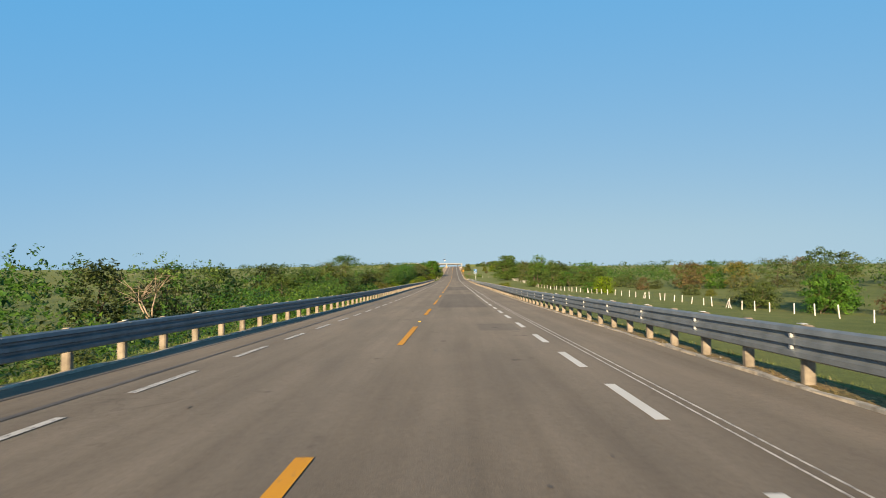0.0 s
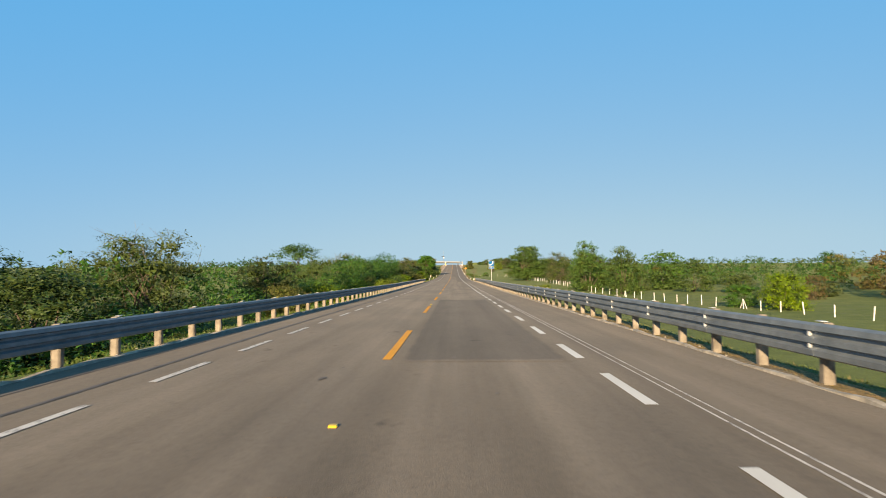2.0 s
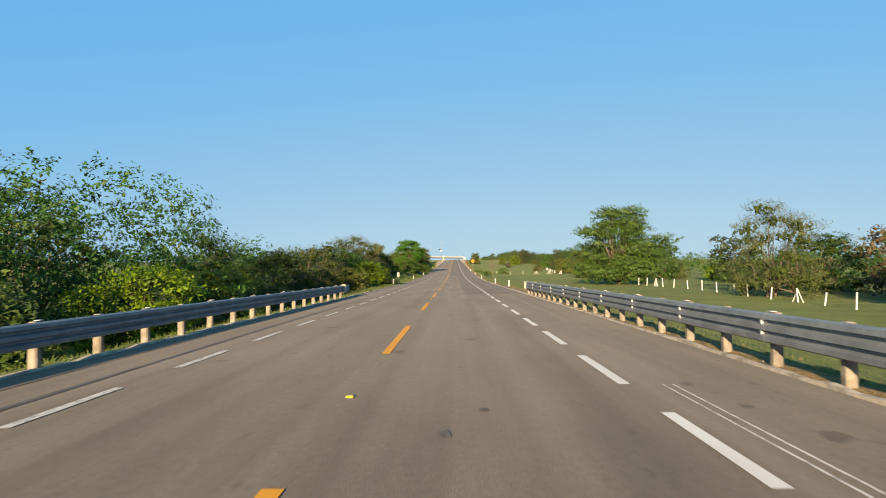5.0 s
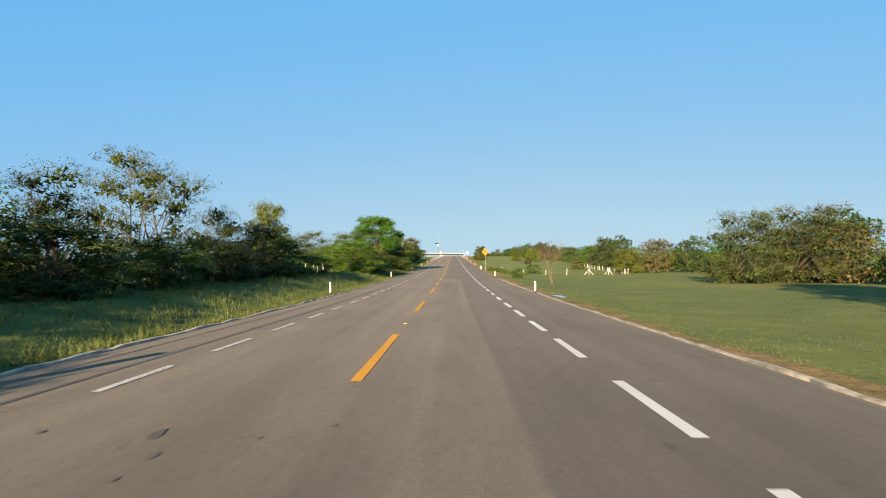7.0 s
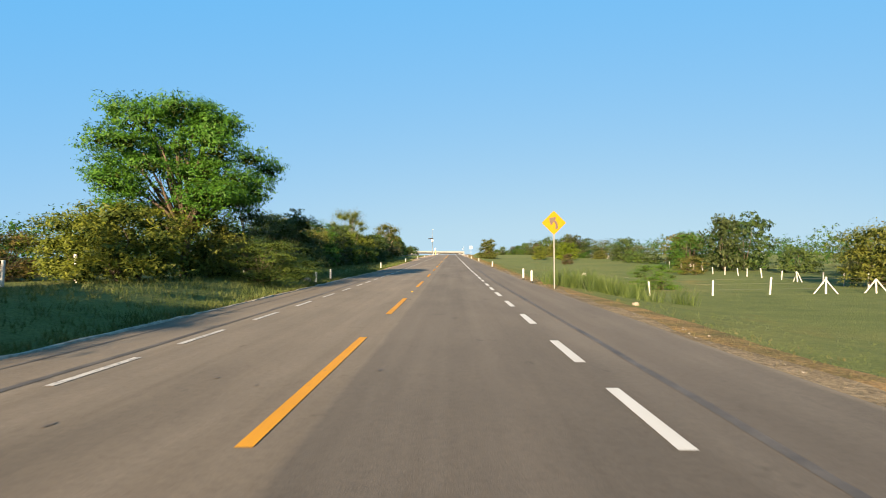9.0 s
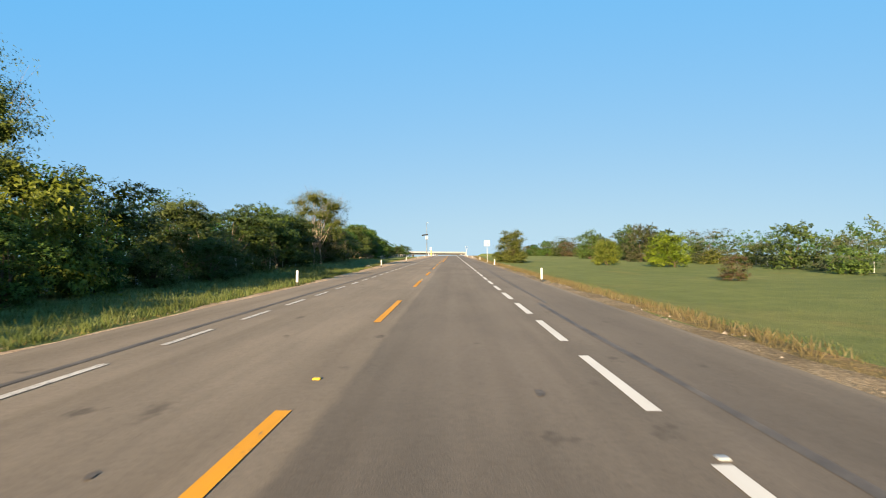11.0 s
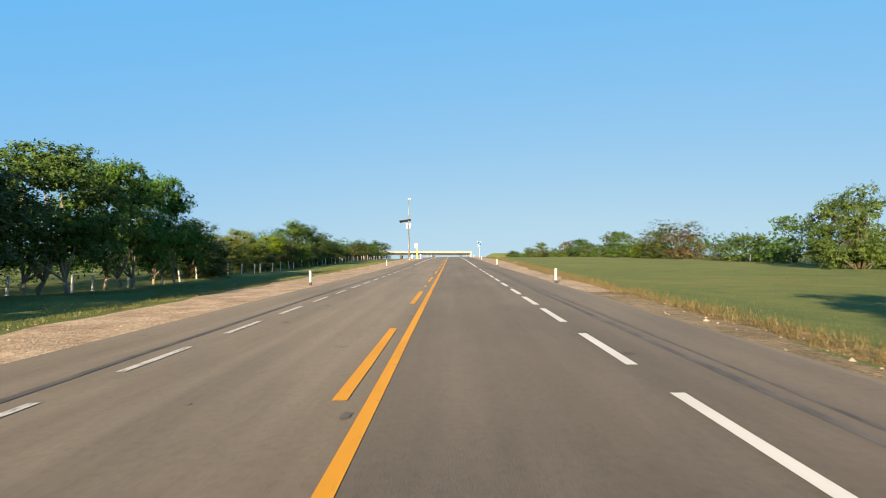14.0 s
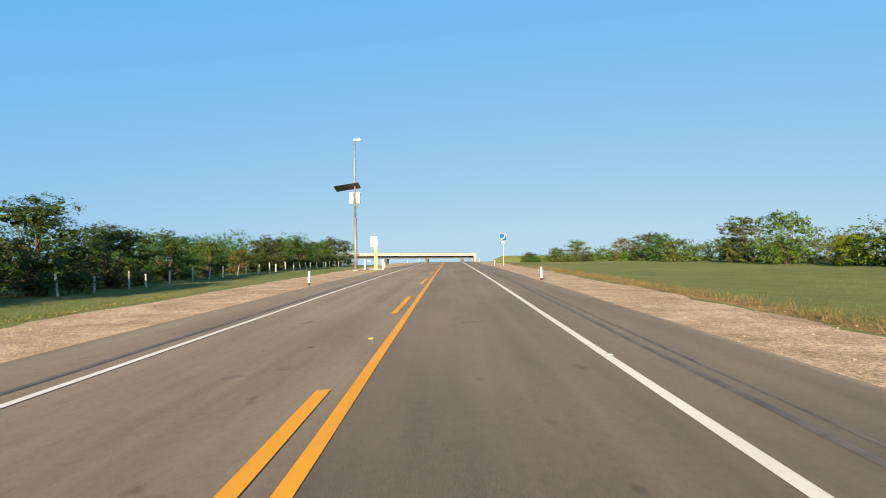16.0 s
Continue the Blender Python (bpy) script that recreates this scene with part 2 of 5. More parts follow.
M_TAR = mottled("crack_tar", (0.07, 0.06, 0.05), (0.14, 0.12, 0.098), 1.5, 0.7)
M_WHITE_LINE = paint("white_road_paint", (0.70, 0.68, 0.63), (0.22, 0.34))
M_OLD_WHITE = paint("worn_white_road_paint", (0.60, 0.57, 0.52), (0.34, 0.52))
M_YELLOW_LINE = paint("yellow_road_paint", (0.72, 0.32, 0.012), (0.25, 0.40))
M_MEADOW = meadow("grass")
M_GRAVEL = soil("gravel", (0.335, 0.243, 0.16), (0.525, 0.40, 0.28))
M_DRY = soil("dry_grass_soil", (0.135, 0.115, 0.044), (0.33, 0.21, 0.09))
M_DIRT = soil("dirt", (0.180, 0.135, 0.077), (0.306, 0.234, 0.144))
M_CONCRETE = mottled("concrete", (0.175, 0.184, 0.19), (0.235, 0.245, 0.25), 1.2)
# concrete below the bridge deck, its shade put into the darker colour
M_SHADED_CONCRETE = mottled("shaded_concrete", (0.045, 0.045, 0.045), (0.085, 0.083, 0.08), 0.8)
M_STONE = mottled("weathered_stone", (0.20, 0.17, 0.14), (0.32, 0.28, 0.23), 2.0)
M_KERB = mottled("pale_concrete", (0.22, 0.19, 0.145), (0.50, 0.45, 0.37), 4.0)
M_STEEL = mottled("galvanised_steel", (0.112, 0.132, 0.148), (0.178, 0.203, 0.224), 2.5, 0.5, 0.1, 0.05)
M_POST = mottled("cream_painted_post", (0.10, 0.085, 0.066), (0.235, 0.205, 0.165), 4.0)
M_WHITE = mottled("white_paint", (0.434, 0.428, 0.409), (0.521, 0.515, 0.496), 2.0, 0.6, 0.0, 0.05)
M_BLACK = mottled("black_paint", (0.015, 0.015, 0.015), (0.035, 0.033, 0.03), 3.0, 0.6, 0.0, 0.05)
M_SIGN_BLUE = plain("sign_blue", (0.001, 0.075, 0.215), 0.6, 0.0, 0.1)
M_SIGN_YELLOW = plain("sign_yellow", (0.42, 0.165, 0.0), 0.5, 0.0, 0.1)
M_SIGN_WHITE = plain("sign_white", (0.33, 0.35, 0.37), 0.4)
M_SIGN_RED = plain("sign_red", (0.22, 0.028, 0.035), 0.45)
M_SIGN_BLACK = plain("sign_black", (0.05, 0.025, 0.015), 0.5)
M_YELLOW = plain("yellow_enamel", (0.60, 0.40, 0.02), 0.4)
M_SOLAR = plain("solar_cells", (0.012, 0.016, 0.035), 0.25)
M_GREYPOLE = mottled("grey_pole", (0.135, 0.144, 0.149), (0.198, 0.207, 0.211), 2.0, 0.5, 0.3, 0.05)
M_WIRE = plain("fence_wire", (0.10, 0.095, 0.085), 0.6, 0.3)
M_BARK = mottled("bark", (0.06, 0.046, 0.034), (0.14, 0.11, 0.082), 3.0, 0.9, 0.0, 0.6, 0.1)
M_PALEBARK = mottled("bleached_wood", (0.20, 0.16, 0.12), (0.34, 0.28, 0.21), 3.0, 0.9, 0.0, 0.5, 0.1)
M_REDBARK = mottled("reddish_twigs", (0.12, 0.085, 0.066), (0.19, 0.14, 0.112), 3.0, 0.9, 0.0, 0.5, 0.1)
M_LEAF = foliage("green_leaves", (0.033, 0.064, 0.010), (0.063, 0.112, 0.018), (0.106, 0.160, 0.026))
M_LEAF_MESQ = foliage("fresh_feathery_leaves", (0.050, 0.086, 0.010), (0.088, 0.144, 0.016), (0.131, 0.192, 0.024))
M_LEAF_DARK = foliage("dark_green_leaves", (0.022, 0.044, 0.010), (0.041, 0.077, 0.015), (0.072, 0.112, 0.022))
M_LEAF_GREY = foliage("grey_green_leaves", (0.046, 0.065, 0.022), (0.078, 0.100, 0.034), (0.122, 0.143, 0.051))
M_LEAF_YELLOW = foliage("yellow_green_leaves", (0.056, 0.082, 0.007), (0.118, 0.150, 0.012), (0.190, 0.212, 0.018))
M_LEAF_OLIVE = foliage("olive_leaves", (0.054, 0.070, 0.012), (0.092, 0.108, 0.018), (0.142, 0.150, 0.028))
M_LEAF_BROWN = foliage("brown_olive_leaves", (0.042, 0.054, 0.017), (0.074, 0.084, 0.027), (0.112, 0.122, 0.040))
M_GREYTWIG = mottled("grey_twigs", (0.10, 0.085, 0.065), (0.17, 0.145, 0.115), 3.0, 0.9, 0.0, 0.4, 0.1)
# near-black green: the shade inside a crown, put into the filler's colour
M_CROWN_SHADE = mottled("inner_crown_shade", (0.024, 0.038, 0.009), (0.050, 0.070, 0.016), 1.5, 0.95, 0.0, 0.6, 0.05)
M_WATER = plain("still_water", (0.03, 0.035, 0.03), 0.05)
M_LEAF_RUST = foliage("rusty_leaves", (0.087, 0.059, 0.022), (0.112, 0.090, 0.027), (0.148, 0.118, 0.038))
M_GRASS = foliage("grass_blades", (0.048, 0.072, 0.018), (0.08, 0.10, 0.025), (0.12, 0.13, 0.04), 0.3, 0.02)
M_STRAW = foliage("dry_grass_blades", (0.10, 0.08, 0.025), (0.14, 0.115, 0.04), (0.18, 0.15, 0.055), 0.3, 0.02)


# ---- building helpers ----
def mesh_object(name, verts, faces, mat, parent=None, label="", smooth=False):
    me = bpy.data.meshes.new(name)
    me.from_pydata([tuple(v) for v in verts], [], [tuple(f) for f in faces])
    if smooth:
        me.polygons.foreach_set("use_smooth", [True] * len(me.polygons))
    me.materials.append(mat)
    me.update()
    ob = new(name, me)
    if parent:
        ob.parent = parent
    if label:
        tagged(ob, label)
    return ob


def part(name, bm, mat, parent=None, label="", smooth=False):
    me = bpy.data.meshes.new(name)
    bmesh.ops.recalc_face_normals(bm, faces=bm.faces)
    bm.to_mesh(me)
    bm.free()
    if smooth:
        me.polygons.foreach_set("use_smooth", [True] * len(me.polygons))
    me.materials.append(mat)
    ob = new(name, me)
    if parent:
        ob.parent = parent
    if label:
        tagged(ob, label)
    return ob


def thing(name, m, label, category, group="", kind=""):
    ob = new(name)
    ob.empty_display_size = 0.3
    ob.matrix_world = m
    return tagged(ob, label, category, group, kind)


def box(bm, size, at=(0, 0, 0), bevel=0.0, turn=None):
    geom = bmesh.ops.create_cube(bm, size=1.0)["verts"]
    m = Matrix.Translation(at) @ (turn or Matrix()) @ Matrix.Diagonal((*size, 1))
    bmesh.ops.transform(bm, matrix=m, verts=geom)
    if bevel:
        edges = list({e for v in geom for e in v.link_edges})
        bmesh.ops.bevel(bm, geom=edges, offset=bevel, segments=1, affect="EDGES")
    return bm


def tube(bm, points, radii, sides=6):
    """A tapered tube along points."""
    rings = []
    for i, p in enumerate(points):
        p = Vector(p)
        a, b = Vector(points[max(i - 1, 0)]), Vector(points[min(i + 1, len(points) - 1)])
        q = (b - a).normalized().to_track_quat("Z", "Y")
        rings.append([bm.verts.new(p + q @ Vector((radii[i] * math.cos(2 * math.pi * k / sides), radii[i] * math.sin(2 * math.pi * k / sides), 0)))
                      for k in range(sides)])
    for r0, r1 in zip(rings, rings[1:]):
        for k in range(sides):
            bm.faces.new((r0[k], r0[(k + 1) % sides], r1[(k + 1) % sides], r1[k]))
    bm.faces.new(rings[0])
    bm.faces.new(rings[-1])
    return bm


def smoothstep(a, b, x):
    u = min(1.0, max(0.0, (x - a) / (b - a)))
    return u * u * (3 - 2 * u)


def strip(name, x0, x1, y0, y1, lift, mat, parent=None, label="", step=5.0, ragged=0.0, seed=1, thick=0.0):
    """A ribbon that lies on the road between two lines across it."""
    rng = random.Random(seed)
    n = max(1, int(math.ceil((y1 - y0) / step)))
    verts, faces = [], []
    for i in range(n + 1):
        y = y0 + (y1 - y0) * i / n
        a = (x0(y) if callable(x0) else x0) + rng.uniform(-ragged, ragged)
        b = (x1(y) if callable(x1) else x1) + rng.uniform(-ragged, ragged)
        for x in (a, b):
            verts.append((x, y, road_z(y) + camber(x) + lift))
    for i in range(n):
        k = 2 * i
        faces.append((k, k + 1, k + 3, k + 2))
    return mesh_object(name, verts, faces, mat, parent, label)


def camber(x):
    return 0.0


# ---- ground ----
LEFT_EDGE, RIGHT_EDGE = -5.55, 6.15
# level of the land beside the road, against the road, along it
LEFT_LEVEL = ((-100, -2.6), (150, -2.4), (220, -1.6), (255, -0.5), (272, 0.5), (300, 0.75), (340, 0.85), (370, 0.65), (400, 0.4), (450, 0.2), (500, 0.45), (545, 0.4), (575, -0.25), (700, -0.3), (900, -0.8), (3000, 0))
RIGHT_LEVEL = ((-100, -1.9), (170, -1.8), (230, -0.8), (290, -0.3), (350, -0.6), (400, -1.1), (470, -0.9), (520, -0.55), (700, -0.3), (900, -0.5), (3000, 0))


def ground_z(x, y):
    z = road_z(y)
    if x < LEFT_EDGE:
        d, level = LEFT_EDGE - x, smooth_line(LEFT_LEVEL, y)
        shoulder = 0.5 if y < 420 else 4.2 * smoothstep(420, 520, y)
        z += level * smoothstep(shoulder, shoulder + 5.0 - 1.5 * smoothstep(250, 270, y), d) - 0.06
        z += 0.25 * smoothstep(6, 20, d) * noise.noise((x * 0.05, y * 0.05, 0))
        z -= 1.6 * smoothstep(15, 60, d) * smoothstep(300, 150, y) + 0.4 * smoothstep(80, 300, d) - 6.0 * smoothstep(250, 1400, d)
    elif x > RIGHT_EDGE:
        d, level = x - RIGHT_EDGE, smooth_line(RIGHT_LEVEL, y)
        shoulder = 0.5 if y < 520 else 4.0 * smoothstep(520, 640, y)
        z += level * smoothstep(shoulder, shoulder + 7.0, d) - 0.06
        z += 0.22 * smoothstep(6, 20, d) * noise.noise((x * 0.05, y * 0.05, 3))
        z += (4.0 * smoothstep(30, 130, d) + 4.0 * smoothstep(100, 260, d)) * smoothstep(330, 120, y)
    else:
        z -= 0.06
    # the banks of the flyover
    along = smoothstep(26, 3, abs(y - 897))
    z += along * (6.0 * smoothstep(14, 24, x) * (1 - 0.85 * smoothstep(30, 260, x)) + 6.4 * smoothstep(-52, -64, x) * (1 - 0.7 * smoothstep(-80, -420, x)))
    return z


def build_ground():
    xs = [-40000, -10000, -3000, -1500, -800, -450, -300, -220, -170, -135, -110, -92, -78, -66, -56, -48, -41, -35, -30, -26, -22.5, -19.5, -17, -15, -13, -11.5,
          -10.2, -9.2, -8.2, -7.4, -6.7, -6.2, -5.85, -5.56, -5.54, 0, 6.14, 6.16, 6.5, 7, 7.7, 8.5, 9.4, 10.5, 12, 13.5, 15.5, 18, 21, 24, 28, 33,
          39, 46, 54, 64, 76, 90, 110, 135, 170, 220, 300, 450, 800, 1500, 3000, 10000, 40000]
    ys = [-20000, -3000, -600, -300, -150, -80] + [-50 + 5 * i for i in range(160)] + [750 + 10 * i for i in range(12)] + [870 + 3 * i for i in range(19)] \
        + [930, 950, 980, 1020, 1080, 1180, 1350, 1700, 2300, 3200, 4500, 12000, 40000]
    verts = [(x, y, ground_z(x, y)) for y in ys for x in xs]
    n = len(xs)
    faces = [(j * n + i, j * n + i + 1, (j + 1) * n + i + 1, (j + 1) * n + i) for j in range(len(ys) - 1) for i in range(n - 1)]
    g = mesh_object("ground", verts, faces, M_MEADOW, smooth=True)
    return tagged(g, "green mown grass land with dry patches beside the road", "ground", kind="structure")


build_ground()


# ---- road ----
def build_road():
    ys = [-60 + 5 * i for i in range(180)] + [840 + 20 * i for i in range(20)] + [1300, 1600, 2200]
    xs = [LEFT_EDGE, -3.5, 0, 3.5, RIGHT_EDGE]
    verts, faces = [], []
    rng = random.Random(4)
    for y in ys:
        for k, x in enumerate(xs):
            j = rng.uniform(-0.05, 0.05) if k in (0, len(xs) - 1) else 0
            verts.append((x + j, y, road_z(y)))
        for k in (0, len(xs) - 1):
            x = xs[k] + (-0.08 if k == 0 else 0.08)
            verts.append((x, y, road_z(y) - 0.12))
    w = len(xs) + 2
    for j in range(len(ys) - 1):
        a, b = j * w, (j + 1) * w
        for k in range(len(xs) - 1):
            faces.append((a + k, a + k + 1, b + k + 1, b + k))
        faces.append((a + w - 2, a, b, b + w - 2))
        faces.append((a + len(xs) - 1, a + w - 1, b + w - 1, b + len(xs) - 1))
    road = mesh_object("road", verts, faces, M_ROAD)
    return tagged(road, "worn brownish grey asphalt two-lane highway with patches", "road", kind="structure")


road = build_road()
def asphalt_patch(x0, x1, y0, y1, lift, mat):
    """A thin coat of asphalt that frays at its rim."""
    us = (x0, x0 + 0.1, x0 + 0.2, (x0 + x1) / 2, x1 - 0.2, x1 - 0.1, x1)
    n = int((y1 - y0) / 2)
    vs = [y0, y0 + 0.5, y0 + 1.0] + [y0 + (y1 - y0) * k / n for k in range(1, n)] + [y1 - 1.0, y1 - 0.5, y1]
    verts = [(x, y, road_z(y) + lift) for y in vs for x in us]
    w = len(us)
    faces = [(j * w + i, j * w + i + 1, (j + 1) * w + i + 1, (j + 1) * w + i) for j in range(len(vs) - 1) for i in range(w - 1)]
    ob = mesh_object("asphalt_patch", verts, faces, mat, road, "darker resurfaced stretch of asphalt")
    rim = ob.data.attributes.new("rim", "FLOAT", "POINT")
    rim.data.foreach_set("value", [min(1.0, 5 * min(x - x0, x1 - x), 2 * min(y - y0, y1 - y)) for y in vs for x in us])
    return ob


# resurfaced stretches, cracks sealed with tar
for x0, x1, y0, y1, mat in ((0.1, 3.3, 88.3, 120, M_DARKPATCH), (1.9, 3.4, 20.2, 24, M_PATCH), (0.1, 3.3, 38.0, 69, M_DARKPATCH),
                            (1.83, 6.1, 236, 336, M_PATCH), (0.2, 6.1, 336, 470, M_PATCH),
                            (-0.5, 1.9, 329.5, 336, M_PALEPATCH), (0.15, 6.1, 470, 760, M_PATCH)):
    asphalt_patch(x0, x1, y0, y1, 0.003 if mat is M_PATCH else 0.0055, mat)
for x0, w, y0, y1 in ((-4.15, 0.10, -60, 335), (-3.95, 0.13, 335, 760), (4.2, 0.12, 336, 440), (4.45, 0.11, 440, 760), (4.75, 0.06, 470, 700), (-5.0, 0.05, -60, 400)):
    strip("tar_seam", lambda y, x0=x0: x0 + 0.06 * math.sin(y * 0.11), lambda y, x0=x0, w=w: x0 + w + 0.06 * math.sin(y * 0.11), y0, y1, 0.007, M_TAR,
          road, "dark tar-sealed joint along the shoulder", 2.5, 0.02, 7)
strip("tar_seam", -0.40, -0.27, 478, 489.2, 0.007, M_TAR, road, "dark tar-sealed crack beside the centre line", 1.0, 0.05, 9)
strip("tar_seam", -2.2, -0.3, 488.8, 489.2, 0.0065, M_TAR, road, "dark tar-sealed crack across the lane", 0.3, 0.1, 11)
for x0 in (4.02, 4.16):
    strip("scratch_line", x0, x0 + 0.035, -60, 200, 0.006, M_OLD_WHITE, road, "thin pale scratch along the shoulder", 5.0, 0.006, 3)


def dash(x, w, y0, y1, mat, name, label):
    return strip(name, x - w / 2, x + w / 2, y0, y1, 0.009, mat, road, label, 2.5, 0.006, int(y0 * 10) % 97)


def spread(anchors, period):
    """Dash ends between known ones, evenly."""
    out = []
    for a, b in zip(anchors, anchors[1:]):
        n = max(1, round((b - a) / period))
        out += [a + (b - a) * k / n for k in range(n)]
    return out


WHITE_TOPS = (-30.2, 9.8, 14.2, 18.9, 29.5, 34.0, 38.4, 47.9, 52.4, 66.6, 71.6, 86.8, 91.2, 106.6, 111.0, 115.7, 126.1, 130.7, 140.7, 145.1, 149.2, 153.9, 159.8, 164.3,
              251.5, 256.8, 262.4, 267.6, 276.5, 281.9, 296.3, 301.6, 316.9, 322.2, 331.4, 337.0, 342.6, 351.6, 356.0, 361.5, 371.7, 375.9, 380.0,
              470.0, 475.8, 485.9, 491.2, 505.7, 510.9, 526.5, 531.6, 547.1, 552.5, 561.8, 567.3, 582.9, 588.0, 598.6)
LEFT_TOPS = (-28.0, 11.5, 15.9, 108.5, 112.5, 249.7, 253.6, 257.4, 315.2, 319.1, 323.2, 354.1, 358.0, 380.2, 383.9, 387.8, 491.8, 496.6, 566.3, 570.2, 611.5)
YELLOW_TOPS = (-24.0, 5.8, 22.4, 36.5, 51.1, 65.8, 81.0, 95.1, 110.7, 125.7, 139.8, 154.6, 167.4, 252.3, 268.8, 283.0, 297.6, 313.2, 327.2, 341.4, 356.6, 368.2, 383.0, 397.5,
               470.4, 485.2, 501.0, 516.0, 533.5, 548.2, 561.0, 575.8, 589.0, 605.0, 618.7, 634.5, 696.5, 756.5)
for y in spread(WHITE_TOPS, 4.95):
    dash(3.52 + 0.12 * smoothstep(545, 590, y), 0.16, y - (2.5 if y < 200 or 345 < y < 386 else 3.05 if y < 345 else 3.4), y, M_WHITE_LINE, "white_dash", "white painted edge dash")
for y in spread(LEFT_TOPS, 4.1):
    dash(-3.43, 0.13, y - 2.3, y, M_OLD_WHITE, "white_dash", "faded white painted edge dash")
for y in spread(YELLOW_TOPS, 15.0):
    long = 8.0 if 50 < y < 52 else 7.4 if 350 < y < 360 else 6.9 if 469 < y < 471 else 6.5
    dash(-0.15, 0.16, y - long, y, M_YELLOW_LINE, "yellow_dash", "orange-yellow painted centre dash")
strip("white_line", 3.57, 3.72, 599.8, 800, 0.009, M_WHITE_LINE, road, "solid white painted edge line", 5, 0.006)
strip("white_line", -3.55, -3.42, 615.5, 800, 0.009, M_WHITE_LINE, road, "solid white painted edge line", 5, 0.006)
strip("yellow_line", 0.14, 0.29, 517, 800, 0.009, M_YELLOW_LINE, road, "solid orange-yellow painted centre line", 5, 0.006)
# raised studs in the gaps of the lines
def stud(x, y, mat, label):
    bm = bmesh.new()
    box(bm, (0.10, 0.10, 0.025), (x, y, road_z(y) + 0.012), 0.01)
    part("road_stud", bm, mat, road, label)


yellow_ends = spread(YELLOW_TOPS, 15.0)
for y in spread((-33.0, 83.2, 257.1, 372.4, 564.7, 740.0), 29.0):
    before = max([e for e in yellow_ends if e < y + 6.5] or [y - 2.0])
    stud(-0.15, max(y, before + 1.6), M_YELLOW, "yellow road stud")
    if y > 400:
        stud(3.58 + 0.12 * smoothstep(545, 590, y), y - 2.2, M_SIGN_WHITE, "white road stud")


# oil drips and tar spots dropped on the asphalt
def stains(seed, count, x0, x1, y0, y1, r0, r1, lift):
    rng = random.Random(seed)
    verts, faces = [], []
    for k in range(count):
        x, y, r, n = rng.uniform(x0, x1), rng.uniform(y0, y1), r0 + (r1 - r0) * rng.random() ** 2.5, len(verts)
        long = rng.uniform(1.2, 3.5)
        for i in range(9):
            a, q = 2 * math.pi * i / 9, r * rng.uniform(0.6, 1.2)
            verts.append((x + q * math.cos(a), y + q * long * math.sin(a), road_z(y) + lift))
        faces.append(tuple(range(n, n + 9)))
    return mesh_object("oil_stain", verts, faces, M_STAIN, road, "dark oil drips dried on the asphalt")


stains(81, 260, -2.9, -0.5, 468, 504, 0.012, 0.065, 0.007)
stains(82, 60, -3.0, 3.2, 330, 430, 0.015, 0.08, 0.007)
stains(83, 110, -3.0, 3.2, 0, 230, 0.015, 0.07, 0.0075)
stains(84, 60, -3.0, 3.2, 510, 690, 0.015, 0.07, 0.0075)
stains(85, 40, -3.0, 3.2, 240, 330, 0.015, 0.07, 0.0075)

# shoulders of gravel and dirt, pale kerb
def shoulder(name, a, b, y0, y1, mat, label, seed, lifts=(0.045, 0.03, 0.03, 0.03, -0.03)):
    rng = random.Random(seed)
    verts, faces, n = [], [], int((y1 - y0) / 2)
    for i in range(n + 1):
        y = y0 + (y1 - y0) * i / n
        u0, u1 = a(y), b(y) + rng.uniform(-0.35, 0.35)
        for k in range(5):
            x = u0 + (u1 - u0) * k / 4
            verts.append((x, y, ground_z(x, y) + lifts[k]))
    for i in range(n):
        for k in range(4):
            p = i * 5 + k
            faces.append((p, p + 1, p + 6, p + 5))
    return tagged(mesh_object(name, verts, faces, mat, smooth=True), label, "shoulder", kind="structure")


GRAVEL_RIGHT = ((-60, 0.5), (230, 0.5), (248, 1.7), (262, 0.35), (335, 0.35), (360, 0.6), (395, 0.55), (420, 0.9), (500, 0.8), (540, 1.0), (580, 2.0), (620, 3.3), (660, 3.8), (720, 4.0), (900, 3.0))
GRAVEL_LEFT = ((-60, 0.5), (300, 0.4), (420, 0.5), (480, 1.2), (520, 2.8), (570, 3.9), (620, 4.4), (680, 4.8), (900, 3.0))
shoulder("gravel_shoulder", lambda y: RIGHT_EDGE - 0.05, lambda y: RIGHT_EDGE + smooth_line(GRAVEL_RIGHT, y), -60, 560, M_DIRT, "strip of bare ochre dirt beside the asphalt", 1)
shoulder("gravel_shoulder", lambda y: RIGHT_EDGE - 0.05, lambda y: RIGHT_EDGE + smooth_line(GRAVEL_RIGHT, y), 560, 860, M_GRAVEL, "pale tan gravel shoulder beside the asphalt", 5)
shoulder("gravel_shoulder", lambda y: LEFT_EDGE + 0.05, lambda y: LEFT_EDGE - smooth_line(GRAVEL_LEFT, y), -60, 860, M_GRAVEL, "pale tan gravel shoulder beside the asphalt", 2)


shoulder("dry_grass_strip", lambda y: RIGHT_EDGE + smooth_line(GRAVEL_RIGHT, y) - 0.5, lambda y: RIGHT_EDGE + smooth_line(GRAVEL_RIGHT, y) + 1.0, 0, 720, M_DRY, "dry brown trodden grass beside the gravel", 8, (-0.03, 0.012, 0.018, 0.012, -0.03))


